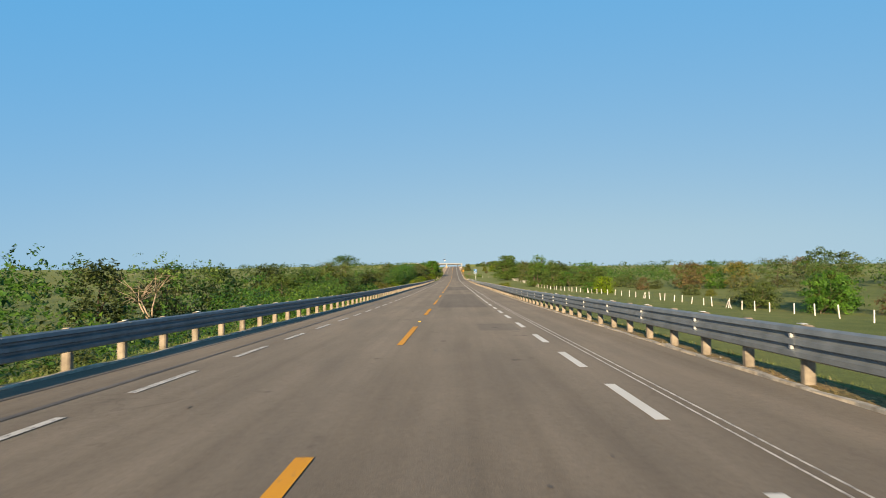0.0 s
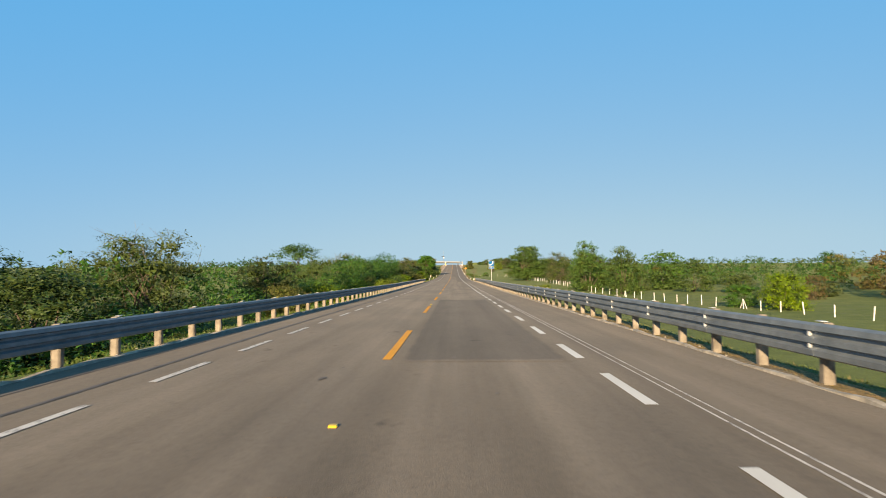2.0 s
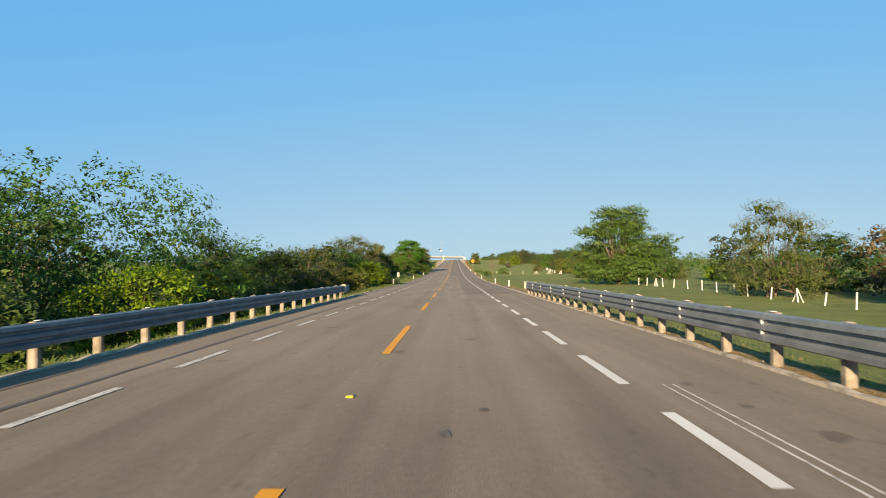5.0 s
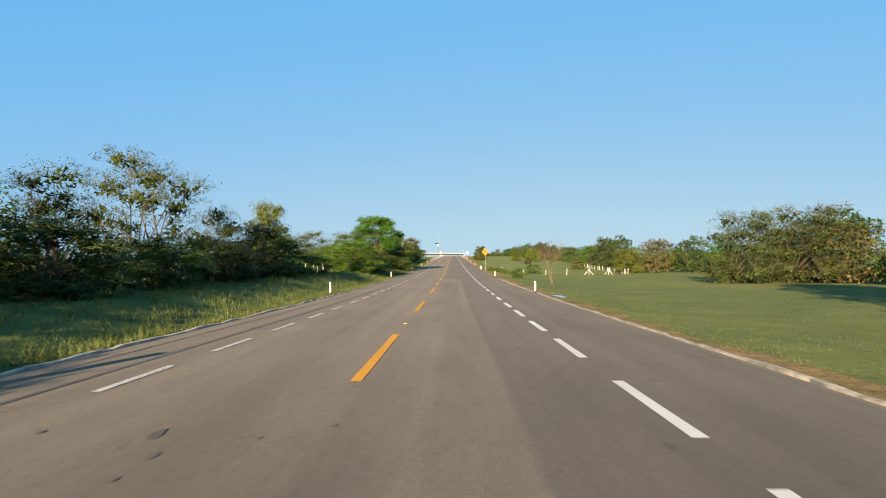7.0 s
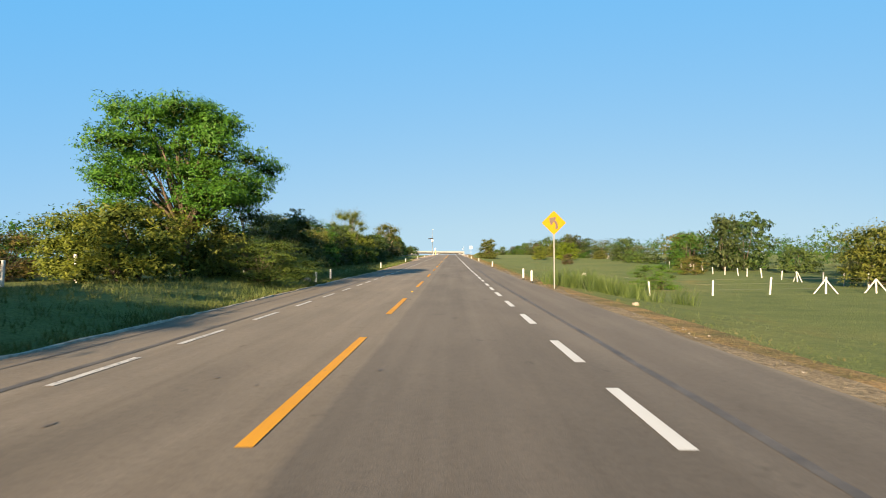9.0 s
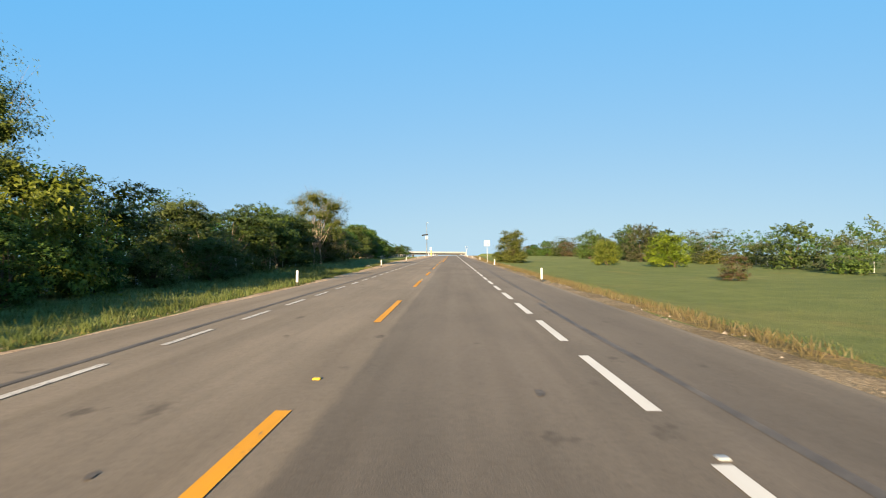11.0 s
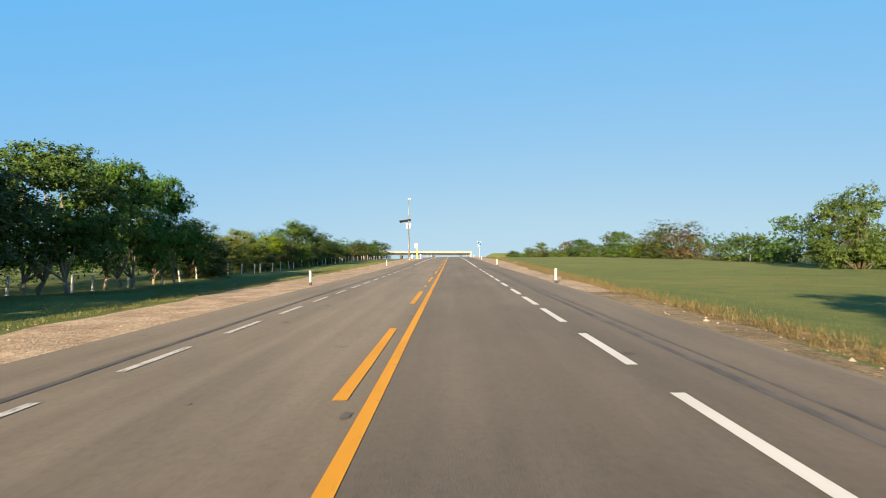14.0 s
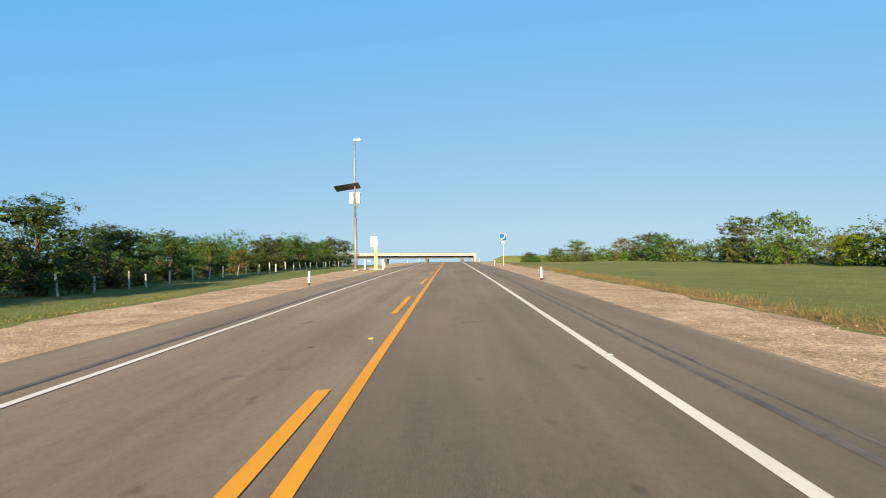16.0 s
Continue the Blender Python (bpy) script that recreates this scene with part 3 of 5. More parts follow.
def kerb(x, y0, y1):
    bm = bmesh.new()
    rng = random.Random(int(x * 10))
    y = y0
    last = None
    while y <= y1:
        z = road_z(y)
        j = rng.uniform(-0.045, 0.045)
        h = 0.035 + rng.uniform(-0.03, 0.02)
        ring = [bm.verts.new((x + dx + j, y, z + dz)) for dx, dz in ((-0.065, -0.1), (-0.055, h), (0.055, h), (0.065, -0.1))]
        if last:
            for k in range(3):
                bm.faces.new((last[k], last[k + 1], ring[k + 1], ring[k]))
        last = ring
        y += rng.uniform(0.4, 0.9)
    return tagged(part("kerb", bm, M_KERB), "low pale concrete kerb at the asphalt edge", "kerb", kind="structure")


kerb(6.22, -60, 335)
kerb(-5.62, -60, 392)

# ---- guard rails ----
WAVE = ((0.0, 0.0), (0.03, 0.07), (0.11, 0.08), (0.145, 0.01), (0.19, 0.01), (0.215, 0.08), (0.29, 0.08), (0.325, 0.01), (0.37, 0.01), (0.40, 0.08),
        (0.475, 0.07), (0.506, 0.0))


def guardrail(x, side, y0, y1, reflectors, label, foot=0.375, tall=1.0):
    """side: +1 where the road lies towards +x of the rail; foot: the beam's lower edge over the road; tall: the beam's height against the usual."""
    top = foot + 0.506 * tall
    rail = thing("guardrail", pose(x, y0, road_z(y0)), label, "guard rail")
    n = int((y1 - y0) / 2.0)
    for k in range(n + 1):
        y = 2.0 * k
        zb = road_z(y0 + y) - road_z(y0)
        bm = bmesh.new()
        box(bm, (0.17, 0.17, 1.25), (-side * 0.15, y, zb + top - 0.62), 0.03)
        part("post", bm, M_POST, rail, "cream painted concrete post")
        if k % 2 == 0:
            bm = bmesh.new()
            box(bm, (0.10, 0.14, 0.012), (-side * 0.08, y, zb + top + 0.024), 0.0)
            part("post_cap", bm, M_SIGN_WHITE, rail)
        if k % 2 == 0 and k < n:
            bm = bmesh.new()
            rows = []
            for yy in (y - 0.06, y + 1.0, y + 2.0, y + 3.0, y + 4.02):
                z = road_z(y0 + yy) - road_z(y0)
                off = 0.006 if yy < y else 0.0
                outer = [bm.verts.new((side * (d + off), yy, z + foot + h * tall)) for h, d in WAVE]
                rows.append(outer)
            for a, b in zip(rows, rows[1:]):
                for i in range(len(a) - 1):
                    bm.faces.new((a[i], a[i + 1], b[i + 1], b[i]))
            beam = part("beam", bm, M_STEEL, rail)
            sol = beam.modifiers.new("thickness", "SOLIDIFY")
            sol.thickness, sol.offset = 0.004, 0
            if reflectors:
                for h in (0.17, 0.345):
                    bm = bmesh.new()
                    box(bm, (0.05, 0.06, 0.085), (side * 0.045, y + 0.1, zb + foot + h * tall), 0.01)
                    part("reflector", bm, M_SIGN_WHITE, beam, "white reflector")
    bm = bmesh.new()
    box(bm, (0.3, 0.5, 0.55), (0, 2.0 * n + 0.3, road_z(y1) - road_z(y0) + foot + 0.22), 0.05)
    part("end_terminal", bm, M_KERB, rail, "pale end terminal")
    return rail


guardrail(-5.9, 1, -30, 232, False, "galvanised three-wave steel guard rail on cream posts", 0.32, 0.85)
guardrail(6.45, -1, -30, 238, True, "galvanised three-wave steel guard rail on cream posts with white reflectors", 0.35)


# ---- delineator posts ----
def round_bar(bm, r, z0, z1, at=(0, 0), sides=10, dome=0.0):
    pts, rad = [(at[0], at[1], z0), (at[0], at[1], z1)], [r, r]
    if dome:
        pts += [(at[0], at[1], z1 + dome * 0.7), (at[0], at[1], z1 + dome)]
        rad += [r * 0.75, r * 0.3]
    return tube(bm, pts, rad, sides)


def delineator():
    ob = thing("delineator_post", pose(0, 0, 0), "white roadside marker post with a black foot", "marker post", "marker posts along the road")
    part("shaft", round_bar(bmesh.new(), 0.065, 0.15, 0.72, dome=0.03), M_WHITE, ob, smooth=False)
    part("foot", round_bar(bmesh.new(), 0.068, -0.25, 0.15), M_BLACK, ob, "black painted foot")
    return ob


MARKERS = ((6.5, 253.8), (6.18, 269.2), (6.1, 305.9), (6.16, 343.6), (6.16, 380.6), (6.18, 385.0), (6.29, 417.9), (6.3, 454.3), (6.2, 490.3), (6.32, 528.6), (6.25, 567.0), (6.15, 606.8),
           (6.3, 646.5), (6.3, 684), (6.3, 722), (6.3, 760), (-6.1, 268.4), (-6.0, 305.3), (-6.03, 342.7), (-6.09, 380.3), (-6.24, 385.5), (-6.06, 413.8), (-6.1, 452), (-6.15, 490.7),
           (-6.05, 528.2), (-6.11, 567.5), (-6.15, 606.6), (-5.98, 644.4), (-5.9, 682), (-5.9, 720), (-5.9, 760))
first = None
for x, y in MARKERS:
    m = pose(x, y, road_z(y) - 0.03, random.uniform(-2, 2), random.uniform(-2, 2), 0)
    if first is None:
        first = delineator()
        first.matrix_world = m
    else:
        copy_thing(first, m)


# ---- signs ----
def plate(w, h, mat, parent, name, at, thick=0.006, radius=0.04, turn=0.0, label=""):
    bm = bmesh.new()
    pts = []
    for cx, cy, a0 in ((w / 2 - radius, h / 2 - radius, 0), (-w / 2 + radius, h / 2 - radius, 90), (-w / 2 + radius, -h / 2 + radius, 180), (w / 2 - radius, -h / 2 + radius, 270)):
        for k in range(4):
            a = radians(a0 + 30 * k)
            pts.append((cx + radius * math.cos(a), cy + radius * math.sin(a)))
    c, s = math.cos(radians(turn)), math.sin(radians(turn))
    front = [bm.verts.new((c * x - s * z + at[0], at[1], s * x + c * z + at[2])) for x, z in pts]
    back = [bm.verts.new((v.co.x, v.co.y + thick, v.co.z)) for v in front]
    bm.faces.new(front)
    bm.faces.new(back)
    for k in range(len(front)):
        bm.faces.new((front[k], front[(k + 1) % len(front)], back[(k + 1) % len(front)], back[k]))
    return part(name, bm, mat, parent, label)


def flat_shape(points, mat, parent, name, at, label="", thick=0.003):
    """A flat shape cut out of sheet, facing the traffic."""
    bm = bmesh.new()
    front = [bm.verts.new((x + at[0], at[1], z + at[2])) for x, z in points]
    back = [bm.verts.new((v.co.x, v.co.y + thick, v.co.z)) for v in front]
    bm.faces.new(front)
    bm.faces.new(back)
    for k in range(len(front)):
        bm.faces.new((front[k], front[(k + 1) % len(front)], back[(k + 1) % len(front)], back[k]))
    return part(name, bm, mat, parent, label)


def thick_path(path, width):
    """Outline of a band along a path."""
    left, right = [], []
    for i, (x, z) in enumerate(path):
        a, b = path[max(i - 1, 0)], path[min(i + 1, len(path) - 1)]
        dx, dz = b[0] - a[0], b[1] - a[1]
        n = math.hypot(dx, dz)
        w = (width[i] if isinstance(width, (list, tuple)) else width) / 2
        left.append((x - dz / n * w, z + dx / n * w))
        right.append((x + dz / n * w, z - dx / n * w))
    return left + right[::-1]


def lettering(text, size, at, mat, parent):
    cu = bpy.data.curves.new("lettering", "FONT")
    cu.body, cu.size, cu.align_x, cu.extrude = text, size, "CENTER", 0.001
    tmp = bpy.data.objects.new("lettering", cu)
    scene.collection.objects.link(tmp)
    me = bpy.data.meshes.new_from_object(tmp.evaluated_get(bpy.context.evaluated_depsgraph_get()))
    bpy.data.objects.remove(tmp)
    ob = new("lettering", me)
    me.materials.clear()
    me.materials.append(mat)
    ob.parent = parent
    ob.matrix_local = pose(*at, 90, 0, 0)
    return ob


def sign_post(ob, height, mat, size=0.06):
    bm = bmesh.new()
    box(bm, (size, size, height + 0.3), (0, 0.04, height / 2 - 0.15), 0.006)
    return part("post", bm, mat, ob, "pale square steel post")


def phone_sign(x, y, s, low, words):
    """Blue square with a white receiver and a plate with the distance."""
    z = ground_z(x, y)
    low += road_z(y) - z
    ob = thing("phone_sign", pose(x, y, z), "blue roadside sign with a white telephone receiver, plate below", "road sign")
    top = low + s
    sign_post(ob, top - 0.05, M_SIGN_WHITE)
    mid = low + s / 2
    panel = plate(s, s, M_SIGN_WHITE, ob, "panel", (0, 0, mid), label="white-edged sign panel")
    plate(s - 0.045, s - 0.045, M_SIGN_BLUE, panel, "blue_field", (0, -0.005, mid), 0.004, 0.03, label="blue field")
    arc = [(-0.27, -0.24), (-0.13, -0.20), (0.03, -0.11), (0.15, 0.04), (0.22, 0.26)]
    k = s / 0.8
    arc = [(a * k, b * k) for a, b in arc]
    flat_shape(thick_path(arc, [0.13 * k, 0.09 * k, 0.10 * k, 0.10 * k, 0.14 * k]), M_SIGN_WHITE, panel, "receiver", (0, -0.010, mid), "white telephone receiver")
    flat_shape(thick_path([(-0.33 * k, -0.20 * k), (-0.20 * k, -0.13 * k)], 0.10 * k), M_SIGN_WHITE, panel, "receiver_end", (0, -0.014, mid))
    flat_shape(thick_path([(0.10 * k, 0.22 * k), (0.22 * k, 0.31 * k)], 0.10 * k), M_SIGN_WHITE, panel, "receiver_end", (0, -0.014, mid))
    h = 0.30 * k
    under = plate(s, h, M_SIGN_WHITE, ob, "distance_plate", (0, 0, low - 0.07 - h / 2), label="plate below the panel")
    plate(s - 0.04, h - 0.04, M_SIGN_BLUE, under, "plate_field", (0, -0.005, low - 0.07 - h / 2), 0.004, 0.02)
    if words:
        lettering(words, 0.24 * k, (0, -0.012, low - 0.07 - h / 2 - 0.085 * k), M_SIGN_WHITE, under)
    else:
        flat_shape(thick_path([(-0.25 * k, 0), (0.25 * k, 0)], 0.12 * k), M_SIGN_WHITE, under, "writing_bar", (0, -0.010, low - 0.07 - h / 2))
    return ob


phone_sign(7.1, 178.9, 0.86, 3.02, "A 500 m")
phone_sign(7.9, 691, 0.86, 3.05, "")


def curve_sign(x, y):
    z = ground_z(x, y)
    base = road_z(y) - z
    ob = thing("curve_sign", pose(x, y, z), "yellow diamond warning sign with a black bent arrow", "road sign")
    mid = base + 3.16
    sign_post(ob, mid + 0.2, M_GREYPOLE)
    panel = plate(0.83, 0.83, M_SIGN_YELLOW, ob, "panel", (0, 0, mid), 0.006, 0.05, 45, "yellow diamond panel")
    flat_shape(thick_path([(0.13, -0.30), (0.14, -0.10), (0.09, 0.03), (-0.03, 0.12)], 0.12), M_SIGN_BLACK, panel, "arrow_shaft", (0, -0.006, mid), "black arrow")
    flat_shape([(-0.24, 0.23), (0.10, 0.29), (0.08, 0.16), (-0.03, 0.10), (-0.06, -0.06), (-0.16, -0.11)], M_SIGN_BLACK, panel, "arrow_head", (0, -0.010, mid))
    return ob


curve_sign(6.58, 375.1)


def no_passing_sign(x, y):
    z = ground_z(x, y)
    base = road_z(y) - z
    ob = thing("no_passing_sign", pose(x, y, z, 0, -1.2, 0), "white square sign, red ring and bar over two cars", "road sign")
    mid = base + 2.80
    sign_post(ob, mid + 0.3, M_SIGN_WHITE)
    bm = bmesh.new()
    box(bm, (0.42, 0.3, 0.1), (0, 0.04, 0.03), 0.02)
    part("footing", bm, M_CONCRETE, ob, "concrete footing")
    panel = plate(0.80, 0.80, M_SIGN_WHITE, ob, "panel", (0, 0, mid), label="white sign panel")
    ring = [(0.33 * math.cos(a), 0.33 * math.sin(a)) for a in np.linspace(0, 2 * math.pi, 41)]
    bm = bmesh.new()
    rows = []
    for cx, cz in ring[:-1]:
        rows.append([bm.verts.new((cx * k, -0.008, cz * k + mid)) for k in (0.9, 1.04)])
    for a, b in zip(rows, rows[1:] + rows[:1]):
        bm.faces.new((a[0], a[1], b[1], b[0]))
    part("red_ring", bm, M_SIGN_RED, panel, "red ring")
    for cx in (-0.13, 0.12):
        flat_shape([(cx - 0.10, -0.035), (cx + 0.10, -0.035), (cx + 0.10, 0.0), (cx + 0.05, 0.025), (cx - 0.05, 0.025), (cx - 0.10, 0.0)], M_SIGN_BLACK, panel, "car_symbol",
                   (0, -0.006, mid + 0.02), "black car symbol")
    flat_shape(thick_path([(-0.23, 0.22), (0.23, -0.22)], 0.06), M_SIGN_RED, panel, "red_bar", (0, -0.010, mid), "red diagonal bar")
    return ob


no_passing_sign(6.82, 514.9)


def board_sign(x, y):
    z = max(ground_z(x, y), road_z(y) - 0.1)
    ob = thing("board_sign", pose(x, y, z), "small white board sign on a pale post at the verge", "road sign")
    bm = bmesh.new()
    box(bm, (0.06, 0.06, 1.1), (0, 0.04, 0.45), 0.005)
    part("post", bm, M_SIGN_WHITE, ob, "pale post")
    panel = plate(0.26, 0.62, M_SIGN_WHITE, ob, "panel", (0, 0, 1.25), label="white board")
    plate(0.11, 0.58, M_SIGN_YELLOW, panel, "yellow_stripe", (0.06, -0.006, 1.25), 0.004, 0.01, label="yellow stripe")
    return ob


board_sign(-5.9, 273)


# ---- emergency phone and mast ----
def camera_mast(x, y):
    z = ground_z(x, y)
    ob = thing("camera_mast", pose(x, y, z), "tall grey steel mast with solar panel, cabinets and a camera", "mast")
    part("lower_pole", tube(bmesh.new(), [(0, 0, -0.3), (0, 0, 5.4)], [0.17, 0.15], 12), M_GREYPOLE, ob, smooth=True)
    part("upper_pole", tube(bmesh.new(), [(0, 0, 5.4), (0, 0, 10.2), (0, 0, 13.2)], [0.10, 0.09, 0.08], 10), M_GREYPOLE, ob, smooth=True)
    bm = bmesh.new()
    box(bm, (0.5, 0.5, 0.12), (0, 0, 0.06), 0.02)
    part("footing", bm, M_CONCRETE, ob)
    for cx in (-0.34, 0.32):
        bm = bmesh.new()
        box(bm, (0.42, 0.36, 1.15), (cx, -0.1, 7.35), 0.03)
        part("cabinet", bm, M_WHITE, ob, "pale equipment cabinet")
    bm = bmesh.new()
    tube(bm, [(-0.45, -0.1, 6.7), (0, 0, 6.3), (0.4, -0.1, 6.7)], [0.03, 0.03, 0.03], 6)
    part("bracket", bm, M_GREYPOLE, ob)
    bm = bmesh.new()
    box(bm, (2.5, 1.5, 0.06), (-0.75, -0.1, 8.45), 0.01, Euler((radians(-14), radians(-8), 0)).to_matrix().to_4x4())
    part("solar_panel", bm, M_SOLAR, ob, "dark blue tilted solar panel")
    bm = bmesh.new()
    box(bm, (0.75, 0.22, 0.2), (0.25, 0, 13.25), 0.03)
    part("camera_head", bm, M_SIGN_WHITE, ob, "white camera housing")
    return ob


camera_mast(-8.2, 676)


def phone_post(x, y):
    z = ground_z(x, y)
    ob = thing("emergency_phone", pose(x, y, z), "yellow emergency phone pillar with white board and low rails", "phone pillar")
    bm = bmesh.new()
    box(bm, (0.36, 0.3, 3.0), (0.12, 0, 1.4), 0.03)
    part("pillar", bm, M_YELLOW, ob, "yellow pillar")
    bm = bmesh.new()
    box(bm, (0.75, 0.06, 1.12), (-0.05, -0.2, 3.0), 0.02)
    part("board", bm, M_SIGN_WHITE, ob, "white board")
    bm = bmesh.new()
    box(bm, (2.0, 1.6, 0.12), (0, 0, 0.04), 0.02)
    part("slab", bm, M_CONCRETE, ob, "concrete slab")
    for px in (-0.95, 0.95):
        bm = bmesh.new()
        box(bm, (0.22, 0.22, 1.15), (px, -0.7, 0.5), 0.02)
        part("bollard", bm, M_WHITE, ob, "white bollard")
        for h in (0.45, 0.95):
            bm = bmesh.new()
            box(bm, (0.06, 1.5, 0.06), (px, 0.1, h), 0.01)
            part("side_rail", bm, M_WHITE, ob)
    bm = bmesh.new()
    box(bm, (1.9, 0.06, 0.06), (0, 0.8, 0.95), 0.01)
    part("back_rail", bm, M_WHITE, ob)
    return ob


phone_post(-6.75, 680)


# ---- flyover ----
def flyover(y):
    z0 = 10.9
    ob = thing("flyover", pose(0, y, 0), "pale concrete road bridge crossing over the highway", "bridge")
    def slab(name, x0, x1, yc, w, zt, h, mat, label=""):
        bm = bmesh.new()
        n = 8
        rings = []
        for k in range(n + 1):
            x = x0 + (x1 - x0) * k / n
            zt2 = zt - 0.012 * (x + 15)
            rings.append([bm.verts.new((x, yc + dy, zt2 + dz)) for dy, dz in ((-w / 2, -h), (-w / 2, 0), (w / 2, 0), (w / 2, -h))])
        for a, b in zip(rings, rings[1:]):
            for i in range(4):
                bm.faces.new((a[i], a[(i + 1) % 4], b[(i + 1) % 4], b[i]))
        bm.faces.new(rings[0])
        bm.faces.new(rings[-1])
        return part(name, bm, mat, ob, label)
    slab("deck", -66, 12.4, 0, 11, z0 - 0.9, 0.35, M_CONCRETE)
    for yc in (-5.3, 5.3):
        slab("parapet", -70, 12.6, yc, 0.3, z0, 0.75, M_CONCRETE, "pale concrete parapet")
    for yc in (-2.4, -0.8, 0.8, 2.4):
        slab("girder", -64, 11.2, yc, 0.6, z0 - 1.25, 0.95, M_SHADED_CONCRETE)
    for x in (-44, -27, -9, 6.5):
        zt = z0 - 2.4 - 0.012 * (x + 15)
        bm = bmesh.new()
        box(bm, (1.3, 8, 0.9), (x, 0, zt - 0.45), 0.05)
        part("pier_cap", bm, M_SHADED_CONCRETE, ob)
        for yc in (-3.5, 3.5):
            part("column", tube(bmesh.new(), [(x, yc, ground_z(x, y + yc) - 0.4), (x, yc, zt - 0.85)], [0.55, 0.55], 12), M_SHADED_CONCRETE, ob)
    bm = bmesh.new()
    box(bm, (1.2, 11.5, 7.5), (12.0, 0, z0 - 5.0), 0.05)
    part("abutment", bm, M_CONCRETE, ob, "pale end wall")
    return ob


flyover(897)

# ---- fences ----
FENCES = (
    ((-14.5, 300), (-13.6, 335), (-13.8, 373), (-13.0, 420), (-13.5, 480), (-17.0, 530), (-19.3, 600), (-19.3, 740)),
    ((34.0, 30), (33.5, 110), (29.5, 155), (26.0, 190), (27.0, 240), (26.0, 290)),
    ((10.2, 385), (22.0, 384.5), (34.0, 389)),
    ((34.2, 391), (35.5, 425), (38.0, 452), (45.0, 468), (46.0, 540), (46.0, 632)),
)


def fence(points, step, label, seed):
    rng = random.Random(seed)
    x0, y0 = points[0]
    z0 = ground_z(x0, y0)
    ob = thing("fence", pose(x0, y0, z0), label, "fence")
    bm = bmesh.new()
    box(bm, (0.10, 0.10, 1.45), (0, 0, 0.36), 0.015)
    first_post = part("post", bm, M_WHITE, ob, "white concrete post")
    bm = bmesh.new()
    tube(bm, [(0, 0.85, -0.1), (0, 0.0, 0.95)], [0.045, 0.045], 6)
    first_strut = part("strut", bm, M_WHITE, ob, "white leaning strut")
    spots = []
    for (xa, ya), (xb, yb) in zip(points, points[1:]):
        n = max(1, round(math.hypot(xb - xa, yb - ya) / step))
        spots += [(xa + (xb - xa) * k / n, ya + (yb - ya) * k / n) for k in range(n)]
    spots.append(points[-1])
    posts = []
    for k, (x, y) in enumerate(spots):
        x, y = x + rng.uniform(-0.2, 0.2), y + rng.uniform(-0.9, 0.9)
        p = Vector((x - x0, y - y0, ground_z(x, y) - z0))
        posts.append(p)
        q = first_post if k == 0 else new("post", first_post.data)
        q.parent = ob
        tagged(q, "white concrete post")
        q.matrix_local = pose(*p, rng.uniform(-6, 6), rng.uniform(-6, 6), rng.uniform(-8, 8)) @ Matrix.Diagonal((1, 1, rng.uniform(0.8, 1.1), 1))
        if x0 > 0 and (k % 9 == 4 or k in (0, len(spots) - 2)):
            turn = 0 if abs(points[1][0] - points[0][0]) < 5 else 90
            for s in (0, 180):
                q = new("strut", first_strut.data)
                q.parent = ob
                tagged(q, "white leaning strut")
                q.matrix_local = pose(*p, 0, 0, s + turn)
    bpy.data.objects.remove(first_strut)
    for h in (0.35, 0.7, 1.0):
        bm = bmesh.new()
        for a, b in zip(posts, posts[1:]):
            tube(bm, [a + Vector((-0.07, 0, h)), b + Vector((-0.07, 0, h))], [0.005, 0.005], 3)
        part("wire", bm, M_WIRE, ob, "thin fence wire")
    return ob


for k, points in enumerate(FENCES):
    fence(points, 3.7, "wire fence on white concrete posts along the pasture" if k else "wire fence on white concrete posts before the trees", 11 + k)


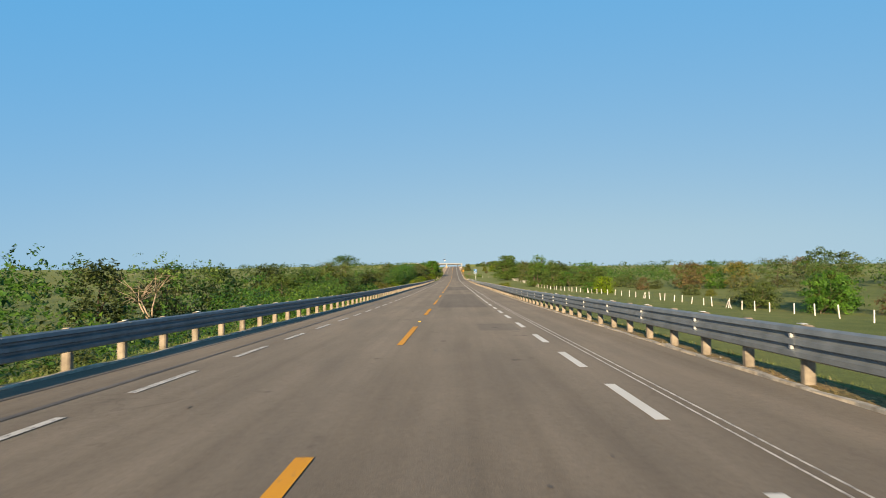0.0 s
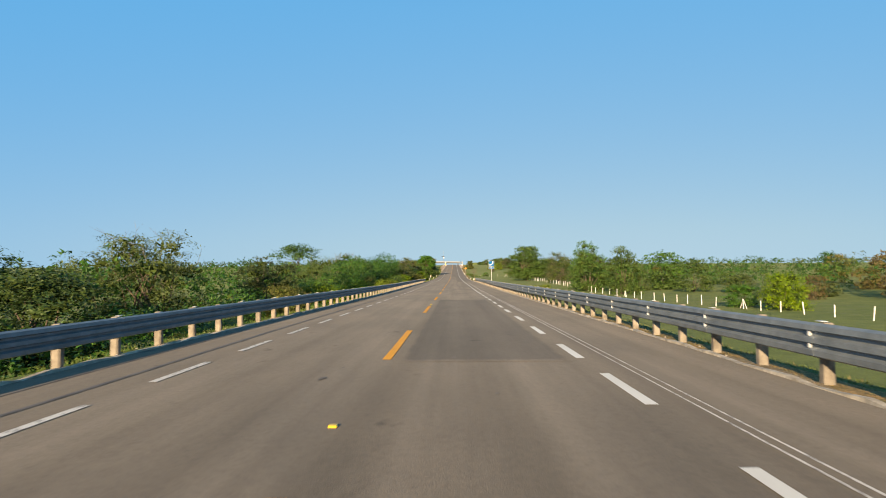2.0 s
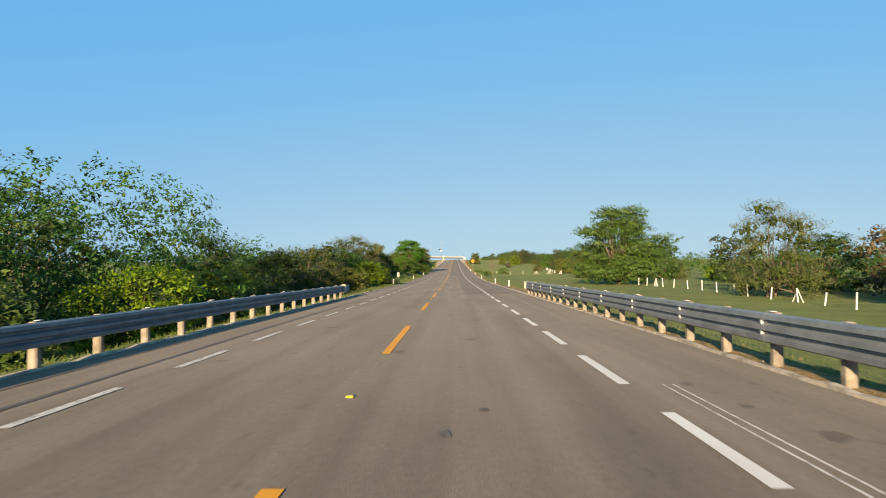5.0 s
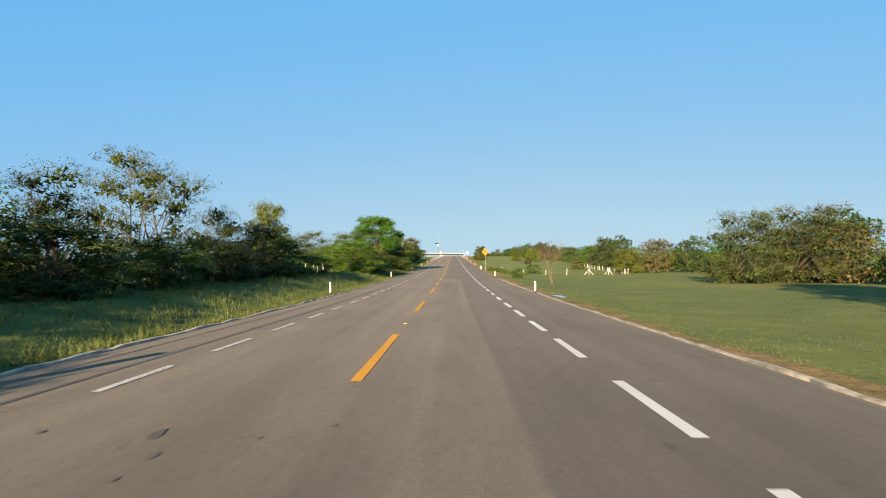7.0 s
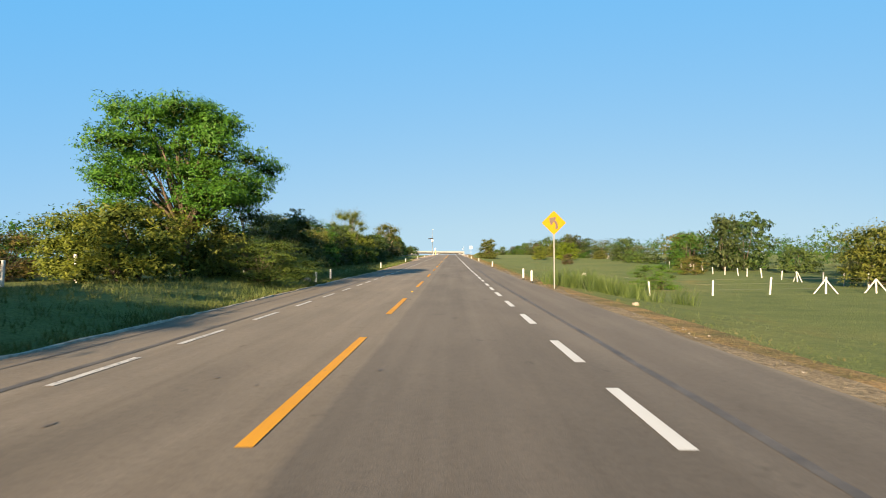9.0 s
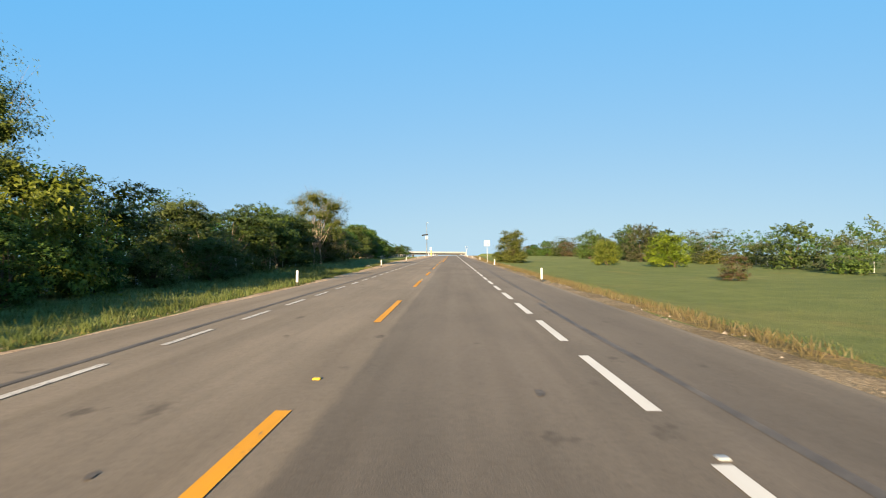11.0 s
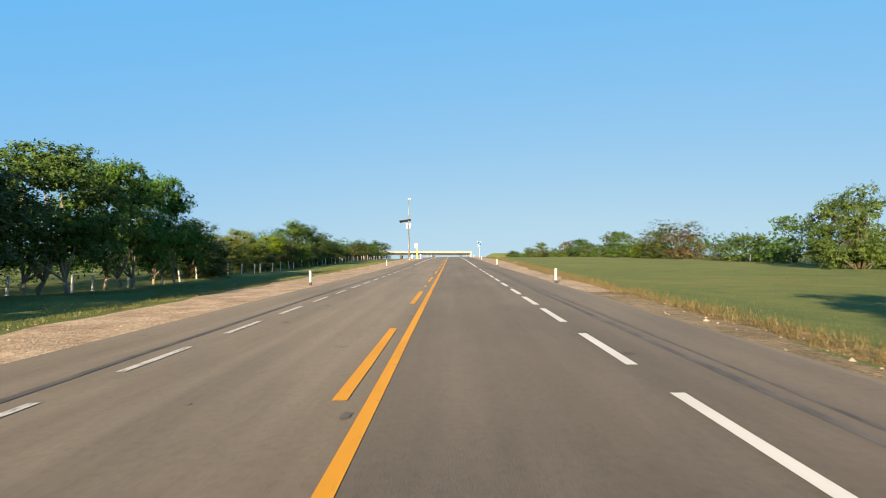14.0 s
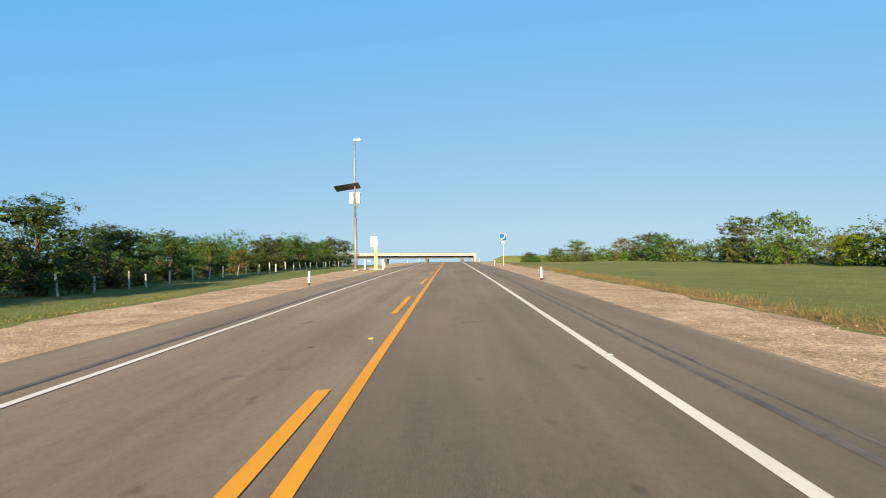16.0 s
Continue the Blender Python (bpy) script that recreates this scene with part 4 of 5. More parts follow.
# ---- plants ----
def leaves(name, pts, normals, sizes, mat, parent, aspect=0.5, seed=0, lobes=(), inner=0.5, twigs=30):
    """Many single leaves over dark filler triangles that imitate the crown's inner shade, as one mesh."""
    rng = np.random.default_rng(seed)
    n = len(pts)
    nrm = normals / (np.linalg.norm(normals, axis=1, keepdims=True) + 1e-9)
    ref = rng.normal(size=(n, 3))
    u = np.cross(nrm, ref)
    u /= np.linalg.norm(u, axis=1, keepdims=True) + 1e-9
    v = np.cross(nrm, u)
    s = sizes[:, None]
    tri = np.stack([pts - u * s * aspect - v * s * 0.8, pts + u * s * aspect - v * s * 0.8, pts + v * s * 1.1 + nrm * s * 0.25], 1).reshape(-1, 3)
    # added triangles, coloured dark to stand for shade between the leaves
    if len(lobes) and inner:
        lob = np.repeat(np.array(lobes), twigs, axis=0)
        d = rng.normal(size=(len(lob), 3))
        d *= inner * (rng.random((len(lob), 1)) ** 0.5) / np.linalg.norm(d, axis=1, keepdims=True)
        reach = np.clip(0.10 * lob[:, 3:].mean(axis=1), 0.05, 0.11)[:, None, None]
        filler = (lob[:, :3] + d * lob[:, 3:])[:, None] + rng.normal(size=(len(lob), 3, 3)) * reach
        tri = np.concatenate([tri, filler.reshape(-1, 3)])
    index = np.arange(len(tri), dtype=np.int32)
    m = len(index) // 3
    me = bpy.data.meshes.new(name)
    me.vertices.add(len(tri))
    me.vertices.foreach_set("co", tri.astype(np.float32).ravel())
    me.loops.add(3 * m)
    me.loops.foreach_set("vertex_index", index)
    me.polygons.add(m)
    me.polygons.foreach_set("loop_start", np.arange(0, 3 * m, 3, dtype=np.int32))
    me.polygons.foreach_set("loop_total", np.full(m, 3, dtype=np.int32))
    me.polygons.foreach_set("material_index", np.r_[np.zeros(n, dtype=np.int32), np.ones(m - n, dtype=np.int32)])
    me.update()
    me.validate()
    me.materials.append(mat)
    me.materials.append(M_CROWN_SHADE)
    ob = new(name, me)
    ob.parent = parent
    return ob


def sprays(rng, lobes, n, per=14, spread=0.34, fill=0.72, droop=0.1, flat=0.6):
    """Leaf places and outward normals: sprays of leaves at the ends of twigs over some lobes."""
    lobes = np.array(lobes)
    k = max(1, n // per)
    w = (lobes[:, 3] * lobes[:, 4] * lobes[:, 5]) ** 0.667
    pick = rng.choice(len(lobes), k, p=w / w.sum())
    d = rng.normal(size=(k, 3))
    d /= np.linalg.norm(d, axis=1, keepdims=True)
    d[:, 2] = np.abs(d[:, 2]) * np.where(rng.random(k) < 0.74, 1, -1)
    r = np.where(rng.random(k) < 0.8, rng.uniform(fill, 1.0, k), rng.uniform(0.45 * fill, fill, k))
    r *= 1 + 0.13 * np.sin(5 * d[:, 0] + pick) * np.cos(4 * d[:, 2] + 2 * pick) + np.where(rng.random(k) < 0.02, rng.uniform(0.04, 0.14, k), 0)
    c = lobes[pick]
    centre = c[:, :3] + d * r[:, None] * c[:, 3:]
    out = d / c[:, 3:]
    out /= np.linalg.norm(out, axis=1, keepdims=True)
    axis = out * (1, 1, 0.5) + np.array((0, 0, 0.15 - droop)) + rng.normal(size=(k, 3)) * 0.25
    axis /= np.linalg.norm(axis, axis=1, keepdims=True)
    rep = np.repeat(np.arange(k), per)
    m = len(rep)
    size = (spread * rng.uniform(0.6, 1.35, k))[rep][:, None]
    p = centre[rep] + axis[rep] * rng.uniform(-0.5, 1.0, (m, 1)) * size + rng.normal(size=(m, 3)) * (0.42, 0.42, 0.42 * flat) * size
    nrm = out[rep] * 0.9 + rng.normal(size=(m, 3)) * 0.45
    nrm[:, 2] += 0.25
    return p, nrm


def limbs(bm, rng, base, tips, radius, split, sides):
    """A trunk that forks towards the tips."""
    top = Vector(base) + Vector((rng.uniform(-0.2, 0.2), rng.uniform(-0.2, 0.2), split))
    tube(bm, [Vector(base) - Vector((0, 0, 0.3)), Vector(base) + Vector((0, 0, split * 0.5)), top], [radius * 1.25, radius, radius * 0.85], sides + 1)
    for t in tips:
        t = Vector(t)
        mid = top.lerp(t, 0.5) + Vector((rng.uniform(-0.3, 0.3), rng.uniform(-0.3, 0.3), rng.uniform(0.0, 0.4)))
        tube(bm, [top, mid, t], [radius * 0.6, radius * 0.35, radius * 0.12], sides)


def twig_spray(bm, rng, lobes, count, long, thick):
    """Thin bare twigs that stand out of the crown."""
    for k in range(count):
        l = rng.choice(lobes)
        a, up = rng.uniform(0, 6.28), rng.uniform(0.1, 1.0)
        q = Vector((math.cos(a) * (1 - up * 0.6), math.sin(a) * (1 - up * 0.6), up))
        p = Vector(l[:3]) + Vector((q.x * l[3], q.y * l[4], q.z * l[5])) * 0.7
        e = p + (q + Vector((rng.uniform(-0.5, 0.5), rng.uniform(-0.5, 0.5), 0.15))).normalized() * long * rng.uniform(0.6, 1.4)
        side = Vector((rng.uniform(-0.12, 0.12), rng.uniform(-0.12, 0.12), 0))
        tube(bm, [p, p.lerp(e, 0.5) + side, e], [thick, thick * 0.7, thick * 0.3], 3)
        tube(bm, [p.lerp(e, 0.5) + side, e + side * 3 + Vector((0, 0, rng.uniform(-0.1, 0.2)))], [thick * 0.6, thick * 0.3], 3)


def plant(name, label, category, h, w, trunk, n, size, mat, seed, bark=None, lobe_count=12, low=0.35, lobe=0.27, fill=0.78, aspect=0.5, stems=1, cone=0.0, group="",
          inner=0.5, per=14, spread=0.25, droop=0.1, flat=0.6, bare=0, far=False):
    """h, w: height and crown width; low: where the crown begins, as a part of h."""
    rng, nr = random.Random(seed), np.random.default_rng(seed)
    ob = thing(name, pose(0, 0, 0), label, category, group)
    lobes = []
    for k in range(lobe_count):
        a = 2.4 * k + rng.uniform(-0.5, 0.5)
        u = (k + 0.5) / lobe_count
        zc = h * (low + lobe * 0.55 + (1 - low - lobe * 0.95) * u) + h * rng.uniform(-0.05, 0.05)
        reach = w * 0.5 * (1 - lobe) * (math.sin(math.pi * min(0.93, 0.25 + 0.65 * u)) if not cone else (1 - cone * u)) * rng.uniform(0.5, 1.15)
        r = w * lobe * rng.uniform(0.6, 1.15) * (1 - 0.5 * cone * u)
        lobes.append((reach * math.cos(a), reach * math.sin(a), zc, r, r, h * lobe * rng.uniform(0.38, 0.62)))
    if low < 0.06:
        # leafy skirt down to the grass
        for k in range(6):
            a, r = k * 1.047 + rng.uniform(-0.3, 0.3), w * rng.uniform(0.13, 0.20)
            lobes.append((w * 0.31 * math.cos(a), w * 0.31 * math.sin(a), h * rng.uniform(0.08, 0.2), r, r, h * rng.uniform(0.13, 0.2)))
    true = (h - 0.8 * spread) / max(l[2] + l[5] for l in lobes)
    lobes = [(*l[:2], l[2] * true, *l[3:5], l[5] * true) for l in lobes]
    bm = bmesh.new()
    for s in range(stems):
        b = (0, 0, 0) if stems == 1 else (rng.uniform(-0.15, 0.15) * w, rng.uniform(-0.15, 0.15) * w, 0)
        mine = lobes[s::stems]
        limbs(bm, rng, b, [(l[0] * 0.7, l[1] * 0.7, l[2] * 0.95) for l in (mine[::3] if far else mine)], trunk, h * (low * 0.8 if stems == 1 else max(low, 0.0) * 0.4 + 0.05), 3 if far else 5)
    part("trunk", bm, bark or M_BARK, ob, smooth=True)
    if bare:
        bm = bmesh.new()
        twig_spray(bm, rng, lobes, bare // 3 if far else bare, h * 0.12, 0.02 if far else 0.011)
        tagged(part("twig_spray", bm, M_GREYTWIG, ob, "thin bare twigs"), kind="stuff")
    if far:
        n, size, per, spread = n // 4, size * 2.0, max(4, per // 2), spread * 1.1
    p, nrm = sprays(nr, lobes, n, per, spread, fill, droop, flat)
    leaves("crown", p, nrm, size * nr.uniform(0.6, 1.3, len(p)), mat, ob, aspect, seed, lobes, inner, 24 if far else 80)
    return ob


def bare_tree(name, label, h, w, trunk, mat, seed, twigs=60, twig=0.012):
    rng = random.Random(seed)
    ob = thing(name, pose(0, 0, 0), label, "tree")
    bm = bmesh.new()
    ends = []
    for s in range(3):
        x = rng.uniform(-0.1, 0.1) * w
        top = Vector((x + rng.uniform(-0.2, 0.2) * w, rng.uniform(-0.2, 0.2) * w, h * rng.uniform(0.4, 0.6)))
        tube(bm, [(x, 0, -0.2), Vector((x, 0, 0)).lerp(top, 0.5) + Vector((0.1, 0.1, 0)), top], [trunk, trunk * 0.8, trunk * 0.55], 6)
        for k in range(7):
            a = rng.uniform(0, 6.28)
            e = top + Vector((math.cos(a) * w * rng.uniform(0.15, 0.4), math.sin(a) * w * rng.uniform(0.15, 0.4), h * rng.uniform(0.0, 0.45)))
            mid = top.lerp(e, 0.5) + Vector((rng.uniform(-0.2, 0.2), rng.uniform(-0.2, 0.2), 0.15))
            tube(bm, [top, mid, e], [trunk * 0.4, trunk * 0.25, 0.012], 5)
            ends += [mid, e]
    part("trunk", bm, mat, ob, smooth=True)
    bm = bmesh.new()
    for k in range(twigs):
        a = rng.choice(ends)
        b = a + Vector((rng.uniform(-0.18, 0.18) * w, rng.uniform(-0.18, 0.18) * w, rng.uniform(-0.12, 0.2) * h))
        tube(bm, [a, a.lerp(b, 0.5) + Vector((0, 0, 0.06)), b], [twig, twig * 0.75, twig * 0.35], 4)
    tagged(part("twig_spray", bm, mat, ob, "thin bare twigs"), kind="stuff")
    return ob


WOODS = "trees along the highway"
# kind: seeds, then what plant() takes
KINDS = {
    "oak": ((1, 2), ("tree", "broad leafy green tree at the field edge", "tree", 7.0, 7.2, 0.17, 14000, 0.0929, M_LEAF), dict(low=0.03, lobe_count=15, lobe=0.24)),
    "dark": ((3, 4), ("tree", "dense dark green tree in the roadside wood", "tree", 6.6, 6.2, 0.16, 13400, 0.0912, M_LEAF_DARK), dict(low=0.05, lobe_count=14, lobe=0.25)),
    "grove": ((24, 25), ("tree", "leafy green tree on several bare stems", "tree", 6.6, 6.6, 0.10, 17500, 0.0950, M_LEAF), dict(low=0.09, inner=0.6, lobe_count=17, lobe=0.24, stems=3, bark=M_PALEBARK)),
    "feather": ((5, 6), ("tree", "airy grey-green thorn tree with fine leaves", "tree", 6.3, 7.0, 0.12, 15200, 0.0671, M_LEAF_GREY),
                dict(low=0.0, lobe=0.24, lobe_count=16, aspect=0.32, stems=2, inner=0.55, per=22, spread=0.42, droop=0.2, flat=0.4, bare=30)),
    "mesquite": ((26, 27), ("tree", "feathery bright green thorn tree drooping to the grass", "tree", 6.3, 7.6, 0.13, 22000, 0.0688, M_LEAF_MESQ),
                 dict(low=0.0, lobe=0.22, lobe_count=20, aspect=0.34, stems=2, inner=0.5, per=26, spread=0.62, droop=0.32, flat=0.3)),
    "thorn": ((28, 29), ("tree", "brown-olive thorn tree with bare twigs on top", "tree", 6.0, 7.0, 0.10, 15800, 0.0680, M_LEAF_BROWN),
              dict(low=0.0, lobe=0.23, lobe_count=17, aspect=0.32, stems=3, inner=0.52, per=18, spread=0.32, flat=0.6, bare=110)),
    "bushy": ((32,), ("tree", "dense dull olive thorn tree with twigs on top", "tree", 6.4, 7.0, 0.12, 19000, 0.0740, M_LEAF_BROWN),
              dict(low=-0.05, lobe=0.24, lobe_count=21, aspect=0.38, stems=3, inner=0.6, per=18, spread=0.32, bare=90)),
    "shrub": ((7, 8), ("shrub", "low green shrub in rough grass", "shrub", 3.0, 4.0, 0.05, 7300, 0.0731, M_LEAF), dict(low=0.02, stems=3, lobe_count=11, spread=0.26)),
    "gold": ((9, 10), ("shrub", "yellow-green leafy shrub catching the sun", "shrub", 3.4, 4.4, 0.06, 9200, 0.0757, M_LEAF_YELLOW), dict(low=0.02, stems=3, lobe_count=13, spread=0.3)),
    "rust": ((11,), ("tree", "half-dry tree with rusty and green leaves", "tree", 5.2, 5.4, 0.11, 10400, 0.0774, M_LEAF_RUST), dict(low=0.0, stems=3, lobe_count=13, lobe=0.24, bare=40)),
    "greyshrub": ((12, 13), ("shrub", "dusty grey-green thorn shrub", "shrub", 3.0, 4.2, 0.05, 7900, 0.0602, M_LEAF_GREY),
                  dict(low=0.02, stems=3, lobe_count=11, aspect=0.35, inner=0.42, per=20, spread=0.36, bare=40)),
    "round": ((19, 20), ("tree", "round bushy green tree with leaves down to the ground", "tree", 6.6, 6.8, 0.15, 14600, 0.0912, M_LEAF), dict(low=-0.08, lobe_count=19, lobe=0.24)),
    "spread": ((22,), ("tree", "great spreading green tree standing in the pasture", "tree", 10.1, 13.5, 0.38, 62000, 0.118, M_LEAF), dict(low=0.04, inner=0.62, lobe_count=46, lobe=0.165, fill=0.68, spread=0.38, flat=0.4, per=18)),
    "big": ((14,), ("tree", "tall spreading green tree at the roadside", "tree", 10.2, 10.6, 0.24, 60000, 0.098, M_LEAF), dict(low=0.27, lobe_count=44, lobe=0.16, fill=0.6, aspect=0.42, inner=0.5, per=18, spread=0.36, flat=0.4)),
    "cone": ((15,), ("tree", "dense conical evergreen bush beside the highway", "bush", 7.0, 6.4, 0.14, 32900, 0.0903, M_LEAF_OLIVE),
             dict(low=-0.05, lobe_count=36, lobe=0.19, cone=0.58, aspect=0.42, per=16, spread=0.38, flat=0.3)),
    "umbrella": ((16,), ("tree", "flat-topped tree rising above the wood", "tree", 11.5, 10.0, 0.2, 14600, 0.0946, M_LEAF_DARK), dict(low=0.55, lobe_count=14, lobe=0.2, flat=0.3, spread=0.5)),
    "sparse": ((23,), ("tree", "half-bare pale-limbed tree with sparse olive leaves", "tree", 7.0, 6.8, 0.10, 16000, 0.0640, M_LEAF_OLIVE),
               dict(bark=M_PALEBARK, low=0.36, lobe_count=18, lobe=0.19, fill=0.3, aspect=0.4, stems=2, inner=0.3, per=12, spread=0.42, flat=0.4, bare=50)),
    "young": ((30, 31), ("tree", "young yellow-green tree with an open crown", "tree", 6.0, 4.6, 0.08, 9200, 0.0903, M_LEAF_YELLOW), dict(low=0.06, lobe_count=15, lobe=0.2, spread=0.36, cone=0.45, inner=0.35)),
}
BUILT = {}


def prototype(kind, k, far):
    """The first plant of a kind, built when it is called for; the others are its copies."""
    if kind == "dead":
        return bare_tree("dead_tree", "bleached leafless tree among the bushes", 4.6, 5.0, 0.09, M_PALEBARK, 17, 70)
    if kind == "bare":
        return bare_tree("bare_tree", "small reddish leafless tree on the verge", 4.0, 4.4, 0.024, M_REDBARK, 18, 150, 0.006)
    seeds, given, more = KINDS[kind]
    return plant(*given, seeds[k], group=WOODS, far=far, **more)


def put(kind, x, y, h=1.0, w=None, seed=None):
    """Sets a plant of a kind on the ground; h, w: scale of its height and width."""
    rng = random.Random(seed if seed is not None else int(x * 91 + y * 37))
    k = rng.randrange(len(KINDS[kind][0])) if kind in KINDS else 0
    w = w or h
    m = pose(x, y, ground_z(x, y) - 0.05, 0, 0, rng.uniform(0, 360)) @ Matrix.Diagonal((w, w * rng.uniform(0.9, 1.1), h, 1))
    key = kind, k, x > 39.5 or x < -24
    if key not in BUILT:
        BUILT[key] = prototype(*key)
        BUILT[key].matrix_world = m
        return BUILT[key]
    return copy_thing(BUILT[key], m)


def stand(kind, x, y, height, width, seed=None):
    """Sets a plant of a kind by its height and crown width in metres."""
    return put(kind, x, y, height / KINDS[kind][1][3], width / KINDS[kind][1][4], seed)


# single trees and shrubs beside the road, in metres: height and crown width
put("dead", -30.0, 67, 1.15, 1.3)
put("bare", 8.8, 317, 1.0, 1.0)
put("umbrella", -41.5, 252, 1.0, 1.2)
for kind, x, y, height, width in (
        # below the bridge ramp
        ("dark", -36.5, 83, 7.2, 7.4), ("oak", -33.5, 93, 7.0, 7.9), ("dark", -27, 99, 6.4, 6.8), ("oak", -22, 88, 5.4, 6.3), ("dark", -40, 74, 7.2, 7.4), ("bushy", -21.5, 123, 7.8, 10.4), ("dark", -24, 109, 6.2, 7.5), ("dark", -17, 104, 5.2, 6.2),
        ("dark", -17, 138, 6.3, 6.4), ("gold", -13.5, 133, 3.6, 4.6), ("oak", -19, 149, 6.6, 7.2), ("gold", -13, 146, 3.4, 5.0), ("feather", -17, 161, 7.2, 7.0), ("oak", -20, 172, 7.4, 7.4), ("gold", -14, 174, 3.6, 4.8),
        ("feather", -17.5, 183, 6.4, 6.4), ("thorn", -18.5, 195, 8.2, 9.0), ("gold", -15.8, 188.7, 4.4, 6.2), ("dark", -18.5, 207, 8.0, 7.4), ("oak", -18.5, 221, 8.5, 7.6), ("gold", -12.5, 228, 3.4, 5.0),
        ("feather", -15, 233, 6.0, 6.5), ("dark", -13.5, 243, 5.0, 6.0), ("feather", -12.5, 251, 4.6, 5.5),
        # crowding the road after the rail
        ("gold", -9.3, 256, 2.5, 4.5), ("gold", -8.9, 265.6, 2.7, 4.4), ("gold", -8.4, 268.0, 2.3, 3.6), ("gold", -7.3, 269.6, 1.6, 2.2), ("dark", -13.0, 259, 5.6, 6.0), ("dark", -12.5, 267, 4.7, 5.6), ("dark", -13.0, 274.5, 4.1, 5.2),
        ("feather", -15.0, 283.5, 5.7, 6.6), ("dark", -12.2, 281, 3.6, 4.6), ("feather", -13.8, 291, 5.2, 6.0), ("dark", -11.8, 288, 3.0, 4.0), ("thorn", -14.6, 300, 5.4, 5.8), ("dark", -11.8, 296, 2.8, 4.0),
        ("feather", -13.8, 309, 4.6, 5.4), ("dark", -12.2, 305, 3.0, 4.2), ("dark", -12.4, 313.5, 4.5, 4.8), ("young", -14.1, 320.7, 6.6, 4.0), ("dark", -12.6, 319.5, 3.6, 4.2), ("shrub", -11.6, 326.5, 1.9, 3.4),
        ("mesquite", -10.3, 343, 4.0, 7.0), ("mesquite", -13.0, 345, 5.4, 8.0), ("mesquite", -10.8, 350, 5.1, 7.4), ("mesquite", -13.5, 355, 5.6, 8.0), ("mesquite", -9.0, 346.5, 3.2, 4.8), ("dark", -8.9, 352, 2.4, 4.0),
        # the great tree and the shrubs under it
        ("big", -11.3, 374.8, 9.1, 8.9), ("mesquite", -7.7, 376.0, 3.8, 5.6), ("feather", -11.0, 383.0, 4.8, 5.0), ("gold", -11.6, 369.6, 3.3, 4.6), ("gold", -10.8, 375.0, 3.4, 4.2), ("rust", -10.6, 377.3, 2.6, 3.0), ("rust", -18.0, 372, 4.6, 6.0), ("thorn", -21.5, 368, 4.6, 7.5),
        ("gold", -14.5, 372, 3.2, 4.4), ("shrub", -8.0, 384.5, 2.2, 3.2), ("dark", -9.8, 389.3, 5.0, 4.4), ("dark", -12.2, 394, 5.0, 6.0), ("gold", -12.2, 402, 4.6, 5.0), ("oak", -12.5, 410, 5.0, 5.6),
        ("dark", -13.0, 418, 5.2, 6.0), ("gold", -11.8, 424, 4.2, 4.4), ("grove", -13.5, 430, 5.6, 6.0), ("sparse", -13.4, 439, 8.3, 5.8), ("gold", -12.0, 441, 4.4, 4.6), ("dark", -13.5, 447, 5.4, 6.0),
        ("grove", -13.5, 456, 5.4, 6.0), ("dark", -14.0, 465, 5.3, 6.2),
        # the wood behind the white posts
        ("grove", -13.5, 472, 5.4, 6), ("dark", -13.9, 478, 5.5, 6.2), ("dark", -15.2, 484, 5.4, 6.2), ("sparse", -13.1, 490, 7.0, 7.4), ("dark", -16.2, 491, 5.8, 6.4), ("thorn", -13.6, 494, 5.8, 6.0), ("dark", -15.4, 500, 4.4, 5.0),
        ("dark", -14.7, 504, 5.0, 5.2), ("young", -14.7, 508, 5.6, 4.4), ("grove", -14.9, 513.4, 6.1, 5.8), ("dark", -15.1, 520, 5.6, 4.4), ("dark", -15.9, 528.5, 3.8, 6), ("grove", -16.4, 538.5, 7.5, 7.4),
        ("grove", -16.8, 545, 8.2, 7.4), ("grove", -17.2, 550, 8.5, 7.2), ("grove", -17.2, 557, 7.7, 7.4), ("grove", -17.5, 564, 8.6, 7.6), ("grove", -17.8, 571, 8.9, 7.4), ("grove", -18.2, 577.5, 8.8, 6.6),
        # the thinner row towards the flyover
        ("dark", -19.8, 586, 5.2, 5.4), ("oak", -20.5, 592, 4.2, 5.0), ("young", -21.5, 598, 4.5, 5.0), ("young", -21.5, 604.3, 5.3, 4.8), ("oak", -21.5, 610, 4.4, 5.0), ("young", -21.5, 614.5, 4.9, 4.4),
        ("dark", -22.0, 621, 4.4, 5.2), ("round", -21.5, 626.5, 6.8, 6.8), ("dark", -21.5, 632, 7.0, 6.2), ("rust", -22.0, 640, 7.0, 6.2), ("dark", -22.0, 646.5, 6.2, 5.8), ("dark", -22.0, 655, 4.8, 5.6),
        ("dark", -22.0, 664, 4.6, 5.4), ("oak", -22.0, 673, 5.4, 5.4), ("rust", -22.5, 683, 5.8, 5.5), ("dark", -22.0, 692, 5.0, 5.6), ("oak", -22.5, 701, 6.2, 6.4), ("dark", -22.5, 714, 5.5, 6.4),
        ("oak", -22.5, 728, 6.4, 7.4), ("dark", -22.5, 745, 6.8, 8.4)):
    stand(kind, x, y, height, width)
